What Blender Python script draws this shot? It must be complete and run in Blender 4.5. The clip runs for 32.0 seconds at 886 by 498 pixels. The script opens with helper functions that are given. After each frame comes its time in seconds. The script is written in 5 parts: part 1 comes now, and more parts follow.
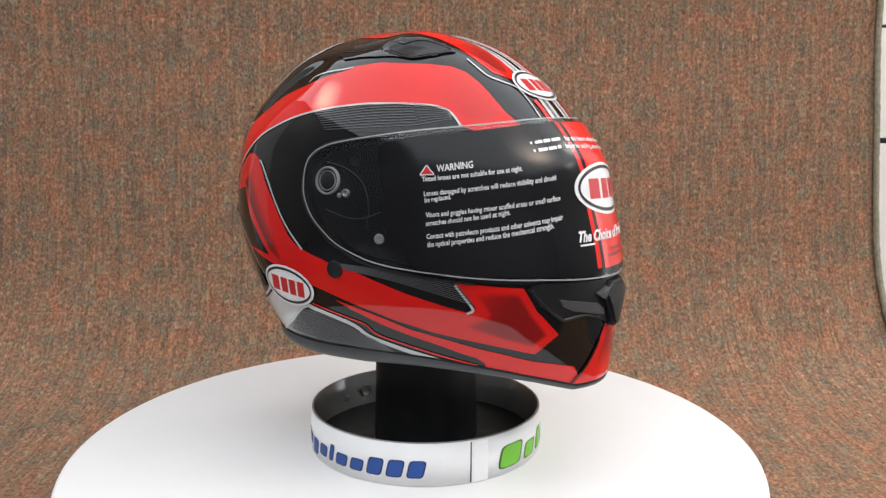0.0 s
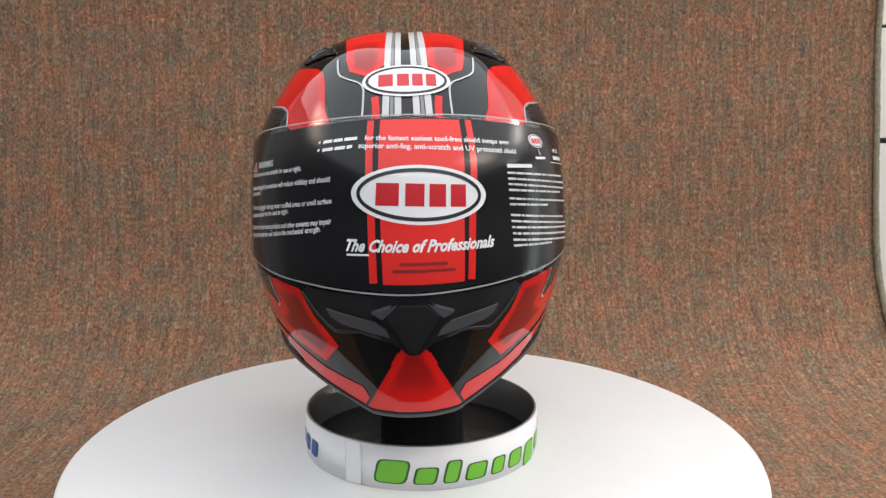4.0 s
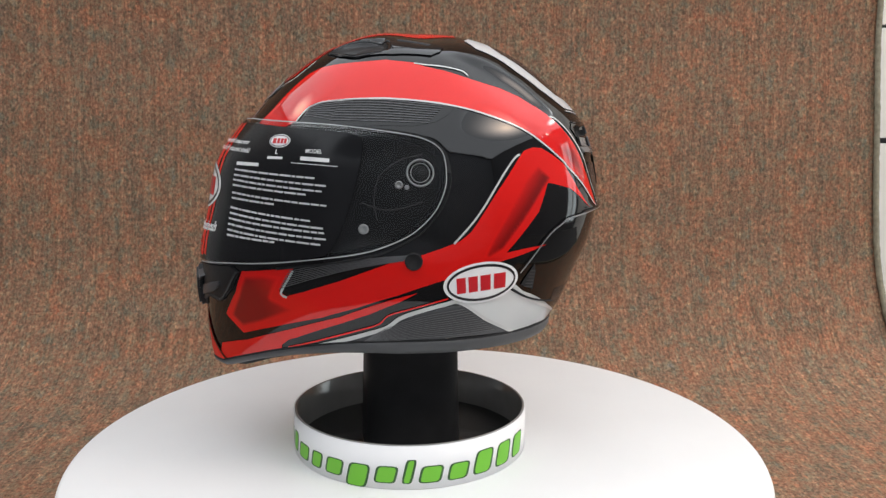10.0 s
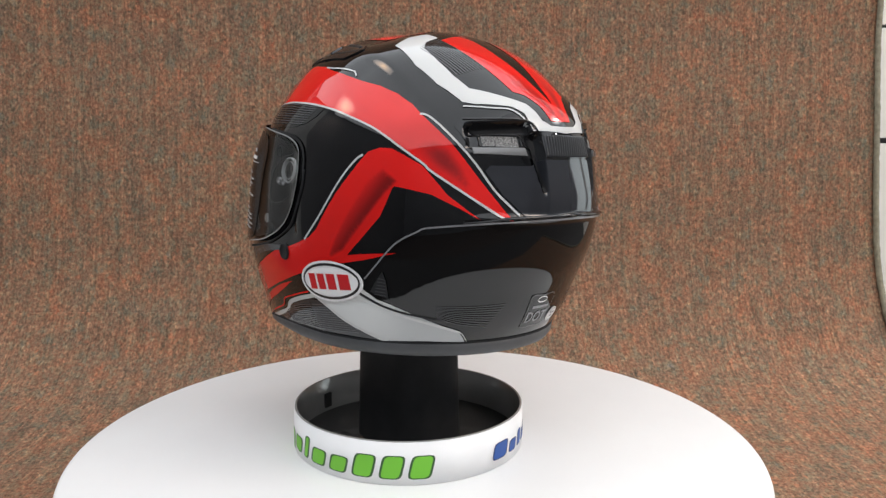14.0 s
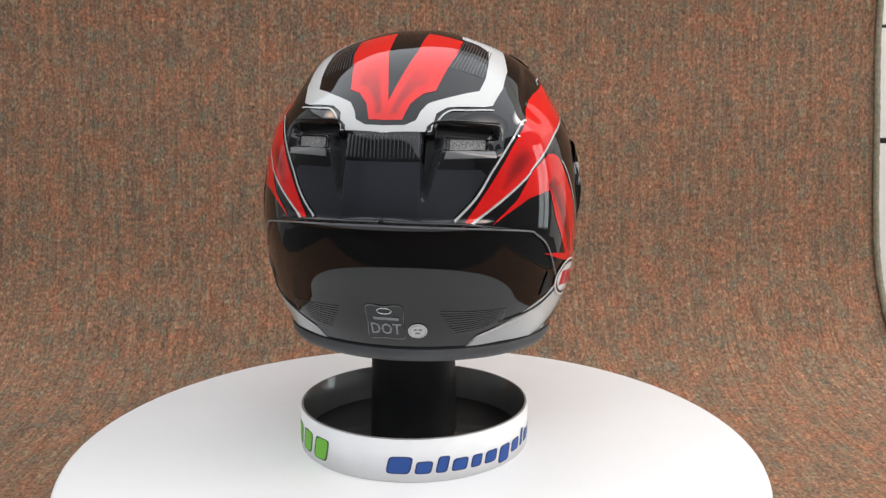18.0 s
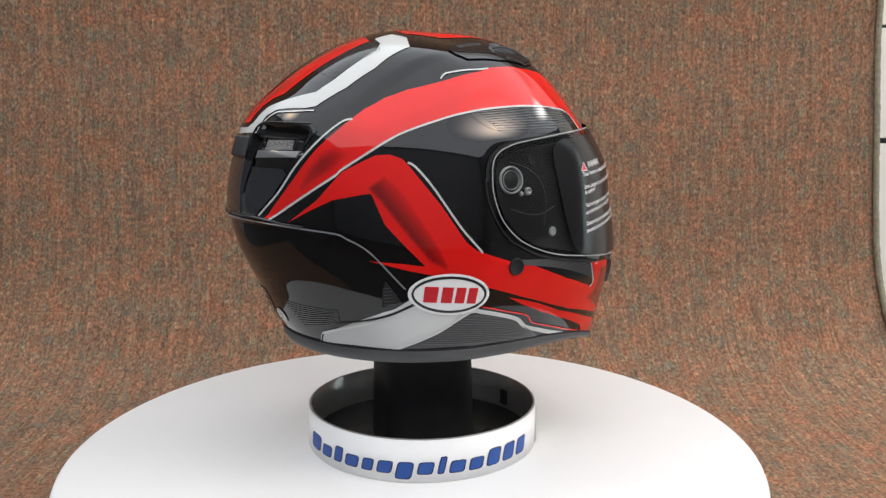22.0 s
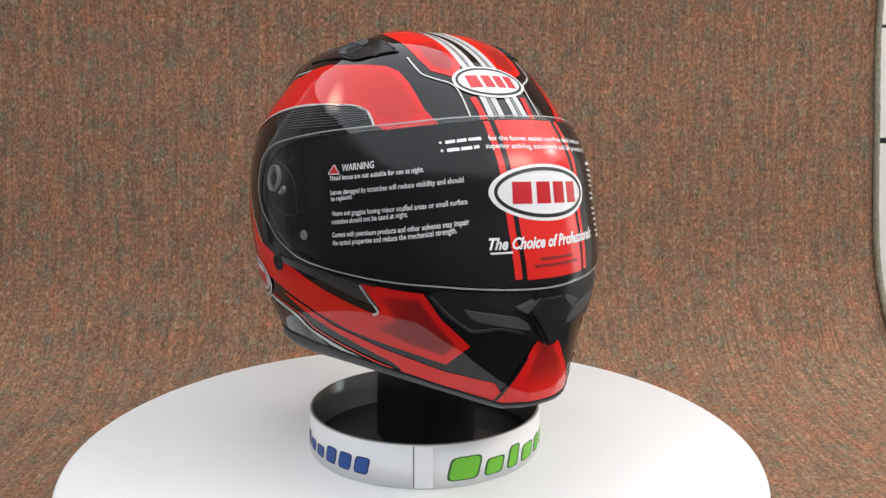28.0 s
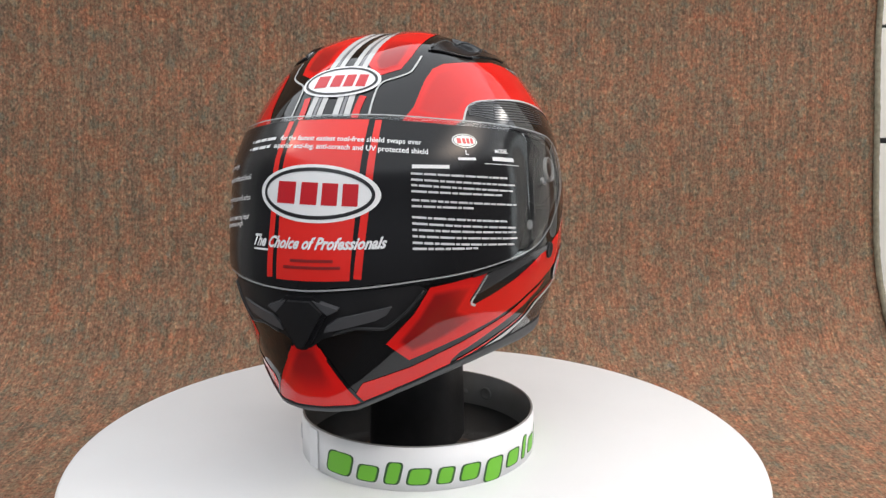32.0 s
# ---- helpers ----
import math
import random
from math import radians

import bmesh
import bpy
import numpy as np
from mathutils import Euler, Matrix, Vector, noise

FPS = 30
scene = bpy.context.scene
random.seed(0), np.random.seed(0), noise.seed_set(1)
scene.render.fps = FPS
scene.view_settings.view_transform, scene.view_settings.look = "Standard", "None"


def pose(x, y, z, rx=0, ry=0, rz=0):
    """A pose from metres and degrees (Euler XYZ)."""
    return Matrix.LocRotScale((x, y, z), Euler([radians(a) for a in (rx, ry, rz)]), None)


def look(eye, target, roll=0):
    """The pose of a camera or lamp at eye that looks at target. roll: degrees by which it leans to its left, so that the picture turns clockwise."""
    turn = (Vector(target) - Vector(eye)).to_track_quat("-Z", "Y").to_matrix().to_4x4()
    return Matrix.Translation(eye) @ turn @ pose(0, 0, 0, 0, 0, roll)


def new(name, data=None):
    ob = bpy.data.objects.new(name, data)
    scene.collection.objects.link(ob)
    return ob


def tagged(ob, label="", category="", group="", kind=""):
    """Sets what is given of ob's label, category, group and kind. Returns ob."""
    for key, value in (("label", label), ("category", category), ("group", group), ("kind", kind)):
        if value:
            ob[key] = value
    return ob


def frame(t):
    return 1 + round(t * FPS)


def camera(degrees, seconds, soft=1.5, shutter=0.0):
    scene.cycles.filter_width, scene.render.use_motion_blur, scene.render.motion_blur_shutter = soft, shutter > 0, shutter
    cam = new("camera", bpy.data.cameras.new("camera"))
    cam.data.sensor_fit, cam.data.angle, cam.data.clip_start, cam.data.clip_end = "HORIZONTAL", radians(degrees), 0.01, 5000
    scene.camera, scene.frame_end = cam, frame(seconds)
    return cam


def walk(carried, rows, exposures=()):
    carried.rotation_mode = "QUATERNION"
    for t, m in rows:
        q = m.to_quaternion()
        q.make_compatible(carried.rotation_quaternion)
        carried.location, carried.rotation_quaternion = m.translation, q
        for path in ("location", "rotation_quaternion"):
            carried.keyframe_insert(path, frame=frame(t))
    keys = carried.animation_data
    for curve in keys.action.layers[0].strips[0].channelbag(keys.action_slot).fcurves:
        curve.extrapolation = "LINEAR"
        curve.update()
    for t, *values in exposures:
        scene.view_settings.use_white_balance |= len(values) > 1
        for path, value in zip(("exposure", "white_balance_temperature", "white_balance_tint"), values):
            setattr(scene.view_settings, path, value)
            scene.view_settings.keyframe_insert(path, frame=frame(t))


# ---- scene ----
# A full-face motorcycle helmet on a display stand turns on a white disc before a carpet backdrop.
# Metres; the disc's top is z = 0 and its axis is x = y = 0; the camera stands still at -y.

# ---- camera ----
EYE = Vector((0.0, -0.66, 0.2674))
cam = camera(61.02, 32.0, soft=1.4)
STILL = look(EYE, EYE + Vector((0.03503, 0.98942, -0.14079)), 0.05)
walk(cam, [(0.0, STILL), (32.0, STILL)], [(0.0, 0.50), (2.3, 0.52), (2.9, 0.38), (6.0, 0.30), (9.0, 0.31), (13.0, 0.37), (32.0, 0.38)])

# ---- light: white room, two warm lamps above and to the sides ----
world = bpy.data.worlds.new("world")
scene.world = world
world.use_nodes = True
world.node_tree.nodes["Background"].inputs[0].default_value = (0.9, 0.95, 1.0, 1)
world.node_tree.nodes["Background"].inputs[1].default_value = 0.05


def area_lamp(name, eye, target, size, watts, colour, size_y=None):
    data = bpy.data.lights.new(name, "AREA")
    data.energy, data.color, data.size = watts, colour, size
    if size_y:
        data.shape, data.size_y = "RECTANGLE", size_y
    else:
        data.shape = "DISK"
    ob = new(name, data)
    ob.matrix_world = look(eye, target)
    return ob


area_lamp("ceiling_light", (0.64, -0.88, 1.695), (0.64, -0.88, 0), 4.92, 92, (0.93, 0.985, 1.05), 4.1)


# ---- materials ----
def material(name, colour=(0.5, 0.5, 0.5), rough=0.5, metal=0.0, coat=0.0, spec=0.5):
    m = bpy.data.materials.new(name)
    m.use_nodes = True
    b = m.node_tree.nodes["Principled BSDF"]
    b.inputs["Base Color"].default_value = (*colour, 1)
    b.inputs["Roughness"].default_value, b.inputs["Metallic"].default_value = rough, metal
    b.inputs["Coat Weight"].default_value, b.inputs["Coat Roughness"].default_value = coat, 0.03
    b.inputs["Coat IOR"].default_value = 1.47
    b.inputs["Specular IOR Level"].default_value = spec
    return m


def node(m, kind, **values):
    n = m.node_tree.nodes.new(kind)
    for key, value in values.items():
        if key in n.inputs:
            n.inputs[key].default_value = value
    return n


def wire(m, a, out, b, into):
    m.node_tree.links.new(a.outputs[out], b.inputs[into])


def ramp(m, stops):
    n = m.node_tree.nodes.new("ShaderNodeValToRGB")
    e = n.color_ramp.elements
    while len(e) < len(stops):
        e.new(0.5)
    for k, (at, colour) in enumerate(stops):
        e[k].position, e[k].color = at, (*colour, 1)
    return n


def shader(m):
    return m.node_tree.nodes["Principled BSDF"]


def grain(m, colour_a, colour_b, scale, rough=(0.3, 0.5), bump=0.0, coords="Object", detail=6.0):
    """Mottles a material between two colours and roughnesses, with a fine relief."""
    tc = node(m, "ShaderNodeTexCoord")
    big = node(m, "ShaderNodeTexNoise", Scale=scale, Detail=detail)
    wire(m, tc, coords, big, "Vector")
    cr = ramp(m, [(0.3, colour_a), (0.7, colour_b)])
    wire(m, big, "Fac", cr, "Fac")
    wire(m, cr, "Color", shader(m), "Base Color")
    fine = node(m, "ShaderNodeTexNoise", Scale=scale * 7, Detail=4.0)
    wire(m, tc, coords, fine, "Vector")
    rr = node(m, "ShaderNodeMapRange")
    rr.inputs["To Min"].default_value, rr.inputs["To Max"].default_value = rough
    wire(m, fine, "Fac", rr, "Value")
    wire(m, rr, "Result", shader(m), "Roughness")
    if bump:
        bn = node(m, "ShaderNodeBump", Strength=bump, Distance=0.001)
        wire(m, fine, "Fac", bn, "Height")
        wire(m, bn, "Normal", shader(m), "Normal")
    return m


def paint(name, colour, rough=0.28, fleck=0.06):
    """Clear-coated helmet paint with a faint unevenness below the lacquer."""
    m = material(name, colour, rough, coat=1.0, spec=0.0)
    tc = node(m, "ShaderNodeTexCoord")
    big = node(m, "ShaderNodeTexNoise", Scale=9.0, Detail=3.0)
    wire(m, tc, "Object", big, "Vector")
    lo, hi = [tuple(c * k for c in colour) for k in (1 - fleck, 1 + fleck)]
    cr = ramp(m, [(0.35, lo), (0.65, hi)])
    wire(m, big, "Fac", cr, "Fac")
    wire(m, cr, "Color", shader(m), "Base Color")
    peel = node(m, "ShaderNodeTexNoise", Scale=260.0, Detail=2.0)
    wire(m, tc, "Object", peel, "Vector")
    bn = node(m, "ShaderNodeBump", Strength=0.012, Distance=0.001)
    wire(m, peel, "Fac", bn, "Height")
    wire(m, bn, "Normal", shader(m), "Coat Normal")
    return m


def fading(name, near, far, lo=0.1, hi=0.9, rough=0.28):
    """Airbrushed paint that runs from one colour to the other along the panel's first texture axis."""
    m = material(name, near, rough, coat=1.0, spec=0.0)
    uv = node(m, "ShaderNodeUVMap")
    uv.uv_map = "fade"
    sep = node(m, "ShaderNodeSeparateXYZ")
    wire(m, uv, "UV", sep, "Vector")
    cr = ramp(m, [(lo, near), (hi, far)])
    cr.color_ramp.interpolation = "EASE"
    wire(m, sep, "X", cr, "Fac")
    wire(m, cr, "Color", shader(m), "Base Color")
    return m


RED_C, BLACK_C = (0.68, 0.010, 0.008), (0.003, 0.003, 0.0035)
BLACK = paint("gloss_black_paint", BLACK_C, 0.3)
RED = paint("red_paint", RED_C)
WHITE = paint("white_paint", (0.56, 0.56, 0.55))
SILVER = paint("silver_paint", (0.52, 0.53, 0.52))
GREY = paint("grey_paint", (0.006, 0.0063, 0.007))
MID_GREY = paint("mid_grey_paint", (0.085, 0.085, 0.09))
RUBBER = grain(material("rubber", (0.03, 0.03, 0.032), 0.55), (0.056, 0.058, 0.061), (0.074, 0.076, 0.080), 30, (0.45, 0.65), 0.1)
MATT_BLACK = grain(material("matt_black_plastic", (0.01, 0.01, 0.01), 0.4, spec=0.3), (0.008, 0.008, 0.009), (0.014, 0.014, 0.015), 40, (0.3, 0.45), 0.05)
LINER = grain(material("liner_cloth", (0.01, 0.01, 0.01), 0.9), (0.006, 0.006, 0.007), (0.013, 0.013, 0.014), 60, (0.85, 1.0), 0.4)
FILM = material("black_printed_film", (0.008, 0.008, 0.009), 0.2, spec=0.28)
FILM_RED = material("red_printed_film", (0.70, 0.020, 0.014), 0.18, spec=0.45)
INK_WHITE = material("white_ink", (0.75, 0.75, 0.75), 0.3)
INK_RED = material("red_ink", (0.55, 0.012, 0.02), 0.3)
INK_BLACK = material("black_ink", (0.01, 0.01, 0.012), 0.3)
INK_GREEN = material("green_ink", (0.16, 0.50, 0.03), 0.5)
INK_DARK_GREEN = material("dark_green_ink", (0.03, 0.09, 0.025), 0.5)
INK_BLUE = material("blue_ink", (0.012, 0.07, 0.30), 0.5)
INK_NAVY = material("navy_ink", (0.01, 0.025, 0.10), 0.5)
PAPER = grain(material("white_paper", (0.8, 0.8, 0.8), 0.5), (0.79, 0.79, 0.79), (0.84, 0.84, 0.84), 25, (0.4, 0.55), 0.03)
DISC_WHITE = grain(material("white_laminate", (0.8, 0.8, 0.79), 0.35), (0.76, 0.76, 0.755), (0.80, 0.80, 0.795), 6, (0.3, 0.42), 0.02)
COLUMN_BLACK = grain(material("black_column_plastic", (0.006, 0.006, 0.006), 0.5, spec=0.12), (0.014, 0.014, 0.0145), (0.020, 0.020, 0.0205), 50, (0.45, 0.6), 0.05)
TRAY_BLACK = grain(material("black_acrylic", (0.008, 0.008, 0.008), 0.12), (0.034, 0.033, 0.032), (0.05, 0.048, 0.046), 30, (0.10, 0.2), 0.0)
TRAY_GREY = grain(material("tray_grey", (0.05, 0.05, 0.05), 0.15, spec=0.9), (0.24, 0.234, 0.225), (0.28, 0.274, 0.265), 40, (0.10, 0.16), 0.0)
ROOM_WHITE = grain(material("room_white", (0.7, 0.69, 0.66), 0.7), (0.67, 0.66, 0.63), (0.74, 0.73, 0.70), 2, (0.6, 0.8), 0.05)
SLAT_WHITE = grain(material("cream_panel", (0.80, 0.78, 0.71), 0.5), (0.85, 0.835, 0.78), (0.90, 0.885, 0.83), 5, (0.4, 0.6), 0.03)
ROOM_FRONT = grain(material("room_blue_grey", (0.3, 0.3, 0.32), 0.8), (0.27, 0.28, 0.30), (0.34, 0.35, 0.37), 2, (0.7, 0.9), 0.05)
ROOM_PALE = grain(material("room_pale_grey", (0.45, 0.45, 0.44), 0.7), (0.40, 0.40, 0.39), (0.47, 0.47, 0.46), 2, (0.6, 0.8), 0.05)
ROOM_DARK = grain(material("room_grey", (0.05, 0.048, 0.045), 0.8), (0.04, 0.038, 0.036), (0.06, 0.058, 0.055), 2, (0.7, 0.9), 0.05)
ROOM_GREY = grain(material("room_mid_grey", (0.40, 0.40, 0.41), 0.8), (0.18, 0.18, 0.185), (0.23, 0.23, 0.235), 2, (0.7, 0.9), 0.05)
ROOM_FLOOR = grain(material("room_floor", (0.2, 0.13, 0.09), 0.9, spec=0.1), (0.085, 0.065, 0.055), (0.115, 0.09, 0.075), 30, (0.5, 0.7), 0.05)
BINDING = grain(material("carpet_binding", (0.30, 0.27, 0.20), 0.9), (0.20, 0.18, 0.125), (0.32, 0.29, 0.21), 160, (0.8, 1.0), 0.5)


def clear_shield():
    """Clear polycarbonate: mostly seen through, with a glossy skin."""
    m = bpy.data.materials.new("clear_shield")
    m.use_nodes = True
    t = m.node_tree
    t.nodes.remove(t.nodes["Principled BSDF"])
    out = t.nodes["Material Output"]
    see, gloss = t.nodes.new("ShaderNodeBsdfTransparent"), t.nodes.new("ShaderNodeBsdfGlossy")
    see.inputs["Color"].default_value = (0.86, 0.87, 0.87, 1)
    gloss.inputs["Roughness"].default_value = 0.03
    fr, mix = t.nodes.new("ShaderNodeFresnel"), t.nodes.new("ShaderNodeMixShader")
    fr.inputs["IOR"].default_value = 1.48
    t.links.new(fr.outputs[0], mix.inputs[0])
    t.links.new(see.outputs[0], mix.inputs[1])
    t.links.new(gloss.outputs[0], mix.inputs[2])
    t.links.new(mix.outputs[0], out.inputs["Surface"])
    return m


SHIELD = clear_shield()


def carpet_material():
    """Worn loop-pile carpet: rust, brown, olive and grey yarns in patches, with short upright strands and pale flecks."""
    m = material("carpet", (0.2, 0.1, 0.06), 0.95, spec=0.1)
    uv = node(m, "ShaderNodeUVMap")
    uv.uv_map = "metres"

    def stretched(x, y):
        n = node(m, "ShaderNodeMapping")
        n.inputs["Scale"].default_value = (x, y, 1.0)
        wire(m, uv, "UV", n, "Vector")
        return n

    def times(a, out_a, b, out_b):
        n = m.node_tree.nodes.new("ShaderNodeMix")
        n.data_type, n.blend_type = "RGBA", "MULTIPLY"
        n.inputs[0].default_value = 1.0
        m.node_tree.links.new(a.outputs[out_a], n.inputs[6])
        m.node_tree.links.new(b.outputs[out_b], n.inputs[7])
        return n

    yarn = node(m, "ShaderNodeTexNoise", Scale=64.0, Detail=6.0, Roughness=0.76)
    wire(m, stretched(1.0, 0.7), "Vector", yarn, "Vector")
    hue = ramp(m, [(0.30, (0.184, 0.168, 0.150)), (0.40, (0.200, 0.162, 0.112)), (0.47, (0.216, 0.148, 0.098)), (0.53, (0.246, 0.134, 0.090)),
                   (0.60, (0.206, 0.154, 0.104)), (0.70, (0.180, 0.162, 0.126))])
    wire(m, yarn, "Fac", hue, "Fac")
    cloud = node(m, "ShaderNodeTexNoise", Scale=26.0, Detail=4.0, Roughness=0.6)
    wire(m, stretched(1.0, 0.8), "Vector", cloud, "Vector")
    tint = ramp(m, [(0.34, (0.80, 0.92, 0.97)), (0.49, (1.0, 0.985, 0.97)), (0.66, (1.20, 0.97, 0.89))])
    wire(m, cloud, "Fac", tint, "Fac")
    thread = node(m, "ShaderNodeTexNoise", Scale=190.0, Detail=3.0, Roughness=0.7)
    wire(m, stretched(1.0, 0.05), "Vector", thread, "Vector")
    lane = ramp(m, [(0.30, (0.72, 0.74, 0.75)), (0.52, (1.0, 1.0, 1.0)), (0.70, (1.28, 1.24, 1.19))])
    wire(m, thread, "Fac", lane, "Fac")
    strand = node(m, "ShaderNodeTexNoise", Scale=300.0, Detail=3.0, Roughness=0.72)
    wire(m, stretched(1.0, 0.7), "Vector", strand, "Vector")
    # shade between strands and highlights on their tips, put into the colour
    strand_shade = ramp(m, [(0.30, (0.42, 0.41, 0.41)), (0.44, (0.83, 0.82, 0.81)), (0.54, (1.06, 1.04, 1.02)), (0.64, (1.46, 1.42, 1.34)), (0.74, (2.2, 2.1, 1.95))])
    wire(m, strand, "Fac", strand_shade, "Fac")
    tuft = node(m, "ShaderNodeTexVoronoi", Scale=230.0, Randomness=1.0)
    wire(m, stretched(1.0, 0.7), "Vector", tuft, "Vector")
    sep = node(m, "ShaderNodeSeparateColor")
    wire(m, tuft, "Color", sep, "Color")
    fleck = ramp(m, [(0.0, (0.72, 0.73, 0.74)), (0.14, (0.95, 0.95, 0.95)), (0.80, (1.03, 1.0, 0.98)), (0.92, (1.34, 1.31, 1.25)), (1.0, (1.3, 1.0, 0.93))])
    wire(m, sep, "Red", fleck, "Fac")
    colour = times(times(times(times(hue, "Color", tint, "Color"), 2, lane, "Color"), 2, strand_shade, "Color"), 2, fleck, "Color")
    m.node_tree.links.new(colour.outputs[2], shader(m).inputs["Base Color"])
    bn = node(m, "ShaderNodeBump", Strength=0.55, Distance=0.0015)
    wire(m, strand, "Fac", bn, "Height")
    wire(m, bn, "Normal", shader(m), "Normal")
    return m


CARPET = carpet_material()


# ---- mesh helpers ----
def obj(name, bm, mat, parent=None, smooth=True):
    me = bpy.data.meshes.new(name)
    bm.normal_update()
    bm.to_mesh(me)
    bm.free()
    me.materials.append(mat)
    if smooth:
        me.polygons.foreach_set("use_smooth", [True] * len(me.polygons))
    ob = new(name, me)
    ob.parent = parent
    return ob


def part(name, bm, mat, parent, label="", smooth=True):
    return tagged(obj(name, bm, mat, parent, smooth), label)


def box(bm, x0, x1, y0, y1, z0, z1, bevel=0.0):
    m = Matrix.LocRotScale(((x0 + x1) / 2, (y0 + y1) / 2, (z0 + z1) / 2), None, (x1 - x0, y1 - y0, z1 - z0))
    made = bmesh.ops.create_cube(bm, size=1, matrix=m)["verts"]
    if bevel:
        edges = list({e for vert in made for e in vert.link_edges})
        bmesh.ops.bevel(bm, geom=edges, offset=bevel, segments=2, affect="EDGES", profile=0.6)


def lathe(bm, profile, steps=128):
    """Turns a closed or open profile of (radius, z) round the z axis."""
    rings = []
    for r, z in profile:
        rings.append([bm.verts.new((r * math.cos(2 * math.pi * k / steps), r * math.sin(2 * math.pi * k / steps), z)) for k in range(steps)]
                     if r > 1e-6 else [bm.verts.new((0, 0, z))] * steps)
    for a, b in zip(rings, rings[1:]):
        for k in range(steps):
            quad = [a[k], a[(k + 1) % steps], b[(k + 1) % steps], b[k]]
            quad = [q for n, q in enumerate(quad) if q not in quad[:n]]
            if len(quad) > 2:
                bm.faces.new(quad)


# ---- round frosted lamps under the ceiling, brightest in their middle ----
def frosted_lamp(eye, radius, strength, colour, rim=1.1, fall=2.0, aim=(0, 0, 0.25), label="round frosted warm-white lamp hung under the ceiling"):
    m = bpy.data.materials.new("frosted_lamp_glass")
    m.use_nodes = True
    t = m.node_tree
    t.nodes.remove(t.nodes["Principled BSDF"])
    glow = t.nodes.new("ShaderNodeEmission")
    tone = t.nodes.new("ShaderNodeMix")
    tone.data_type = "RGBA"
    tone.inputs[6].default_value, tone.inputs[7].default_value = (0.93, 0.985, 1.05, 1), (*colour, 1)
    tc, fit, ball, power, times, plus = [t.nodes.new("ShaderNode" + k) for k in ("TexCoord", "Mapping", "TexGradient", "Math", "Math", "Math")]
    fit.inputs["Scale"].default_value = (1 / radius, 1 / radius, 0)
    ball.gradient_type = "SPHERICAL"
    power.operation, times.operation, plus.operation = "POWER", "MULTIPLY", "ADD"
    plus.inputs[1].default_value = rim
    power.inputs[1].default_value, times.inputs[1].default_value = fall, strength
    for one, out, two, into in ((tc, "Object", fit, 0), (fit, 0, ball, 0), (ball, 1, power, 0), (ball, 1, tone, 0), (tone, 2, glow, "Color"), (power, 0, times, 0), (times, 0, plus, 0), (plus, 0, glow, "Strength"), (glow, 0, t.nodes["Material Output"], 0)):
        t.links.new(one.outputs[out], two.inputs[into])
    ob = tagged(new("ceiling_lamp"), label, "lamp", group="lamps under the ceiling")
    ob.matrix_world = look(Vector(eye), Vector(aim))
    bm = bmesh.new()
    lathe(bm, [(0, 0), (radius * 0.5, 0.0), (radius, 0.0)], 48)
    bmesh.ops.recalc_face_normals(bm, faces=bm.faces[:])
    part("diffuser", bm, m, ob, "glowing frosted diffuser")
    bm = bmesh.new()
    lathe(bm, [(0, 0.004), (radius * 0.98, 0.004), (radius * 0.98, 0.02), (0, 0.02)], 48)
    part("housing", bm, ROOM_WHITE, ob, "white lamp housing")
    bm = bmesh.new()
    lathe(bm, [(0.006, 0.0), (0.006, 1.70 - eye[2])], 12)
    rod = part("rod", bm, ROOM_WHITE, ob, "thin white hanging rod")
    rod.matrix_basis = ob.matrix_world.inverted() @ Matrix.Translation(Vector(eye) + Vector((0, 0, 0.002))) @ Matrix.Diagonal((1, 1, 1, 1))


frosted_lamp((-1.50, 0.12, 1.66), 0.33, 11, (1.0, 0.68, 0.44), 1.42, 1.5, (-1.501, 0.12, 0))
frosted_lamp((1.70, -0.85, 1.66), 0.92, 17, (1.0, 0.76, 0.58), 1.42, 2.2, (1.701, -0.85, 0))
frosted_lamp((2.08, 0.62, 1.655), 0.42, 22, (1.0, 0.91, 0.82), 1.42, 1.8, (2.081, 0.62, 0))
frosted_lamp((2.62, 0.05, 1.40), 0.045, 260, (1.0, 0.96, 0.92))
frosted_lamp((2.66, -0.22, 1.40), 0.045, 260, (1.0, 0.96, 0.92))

# ---- the room ----
def slab(name, x0, x1, y0, y1, z0, z1, mat, label=""):
    bm = bmesh.new()
    box(bm, x0, x1, y0, y1, z0, z1)
    return tagged(obj(name, bm, mat, smooth=False), label, kind="structure")


slab("floor", -1.93, 3.2, -3.08, 1.3, -0.86, -0.80, ROOM_FLOOR, "brown carpeted floor of the showroom")
slab("ceiling", -1.93, 3.2, -3.08, 1.3, 1.70, 1.76, ROOM_WHITE, "white luminous ceiling")
slab("wall_back", -1.93, 3.2, 1.22, 1.30, -0.80, 1.70, ROOM_WHITE, "white wall behind the backdrop")
slab("wall_front", -1.93, 3.2, -3.08, -3.0, -0.80, 1.70, ROOM_FRONT, "blue-grey wall behind the camera")
slab("wall_left", -1.93, -1.85, -3.0, 0.45, -0.80, 1.70, ROOM_GREY, "grey side wall")
slab("wall_left_back", -1.93, -1.85, 0.45, 1.22, -0.80, 1.70, ROOM_PALE, "pale grey stretch of the side wall")


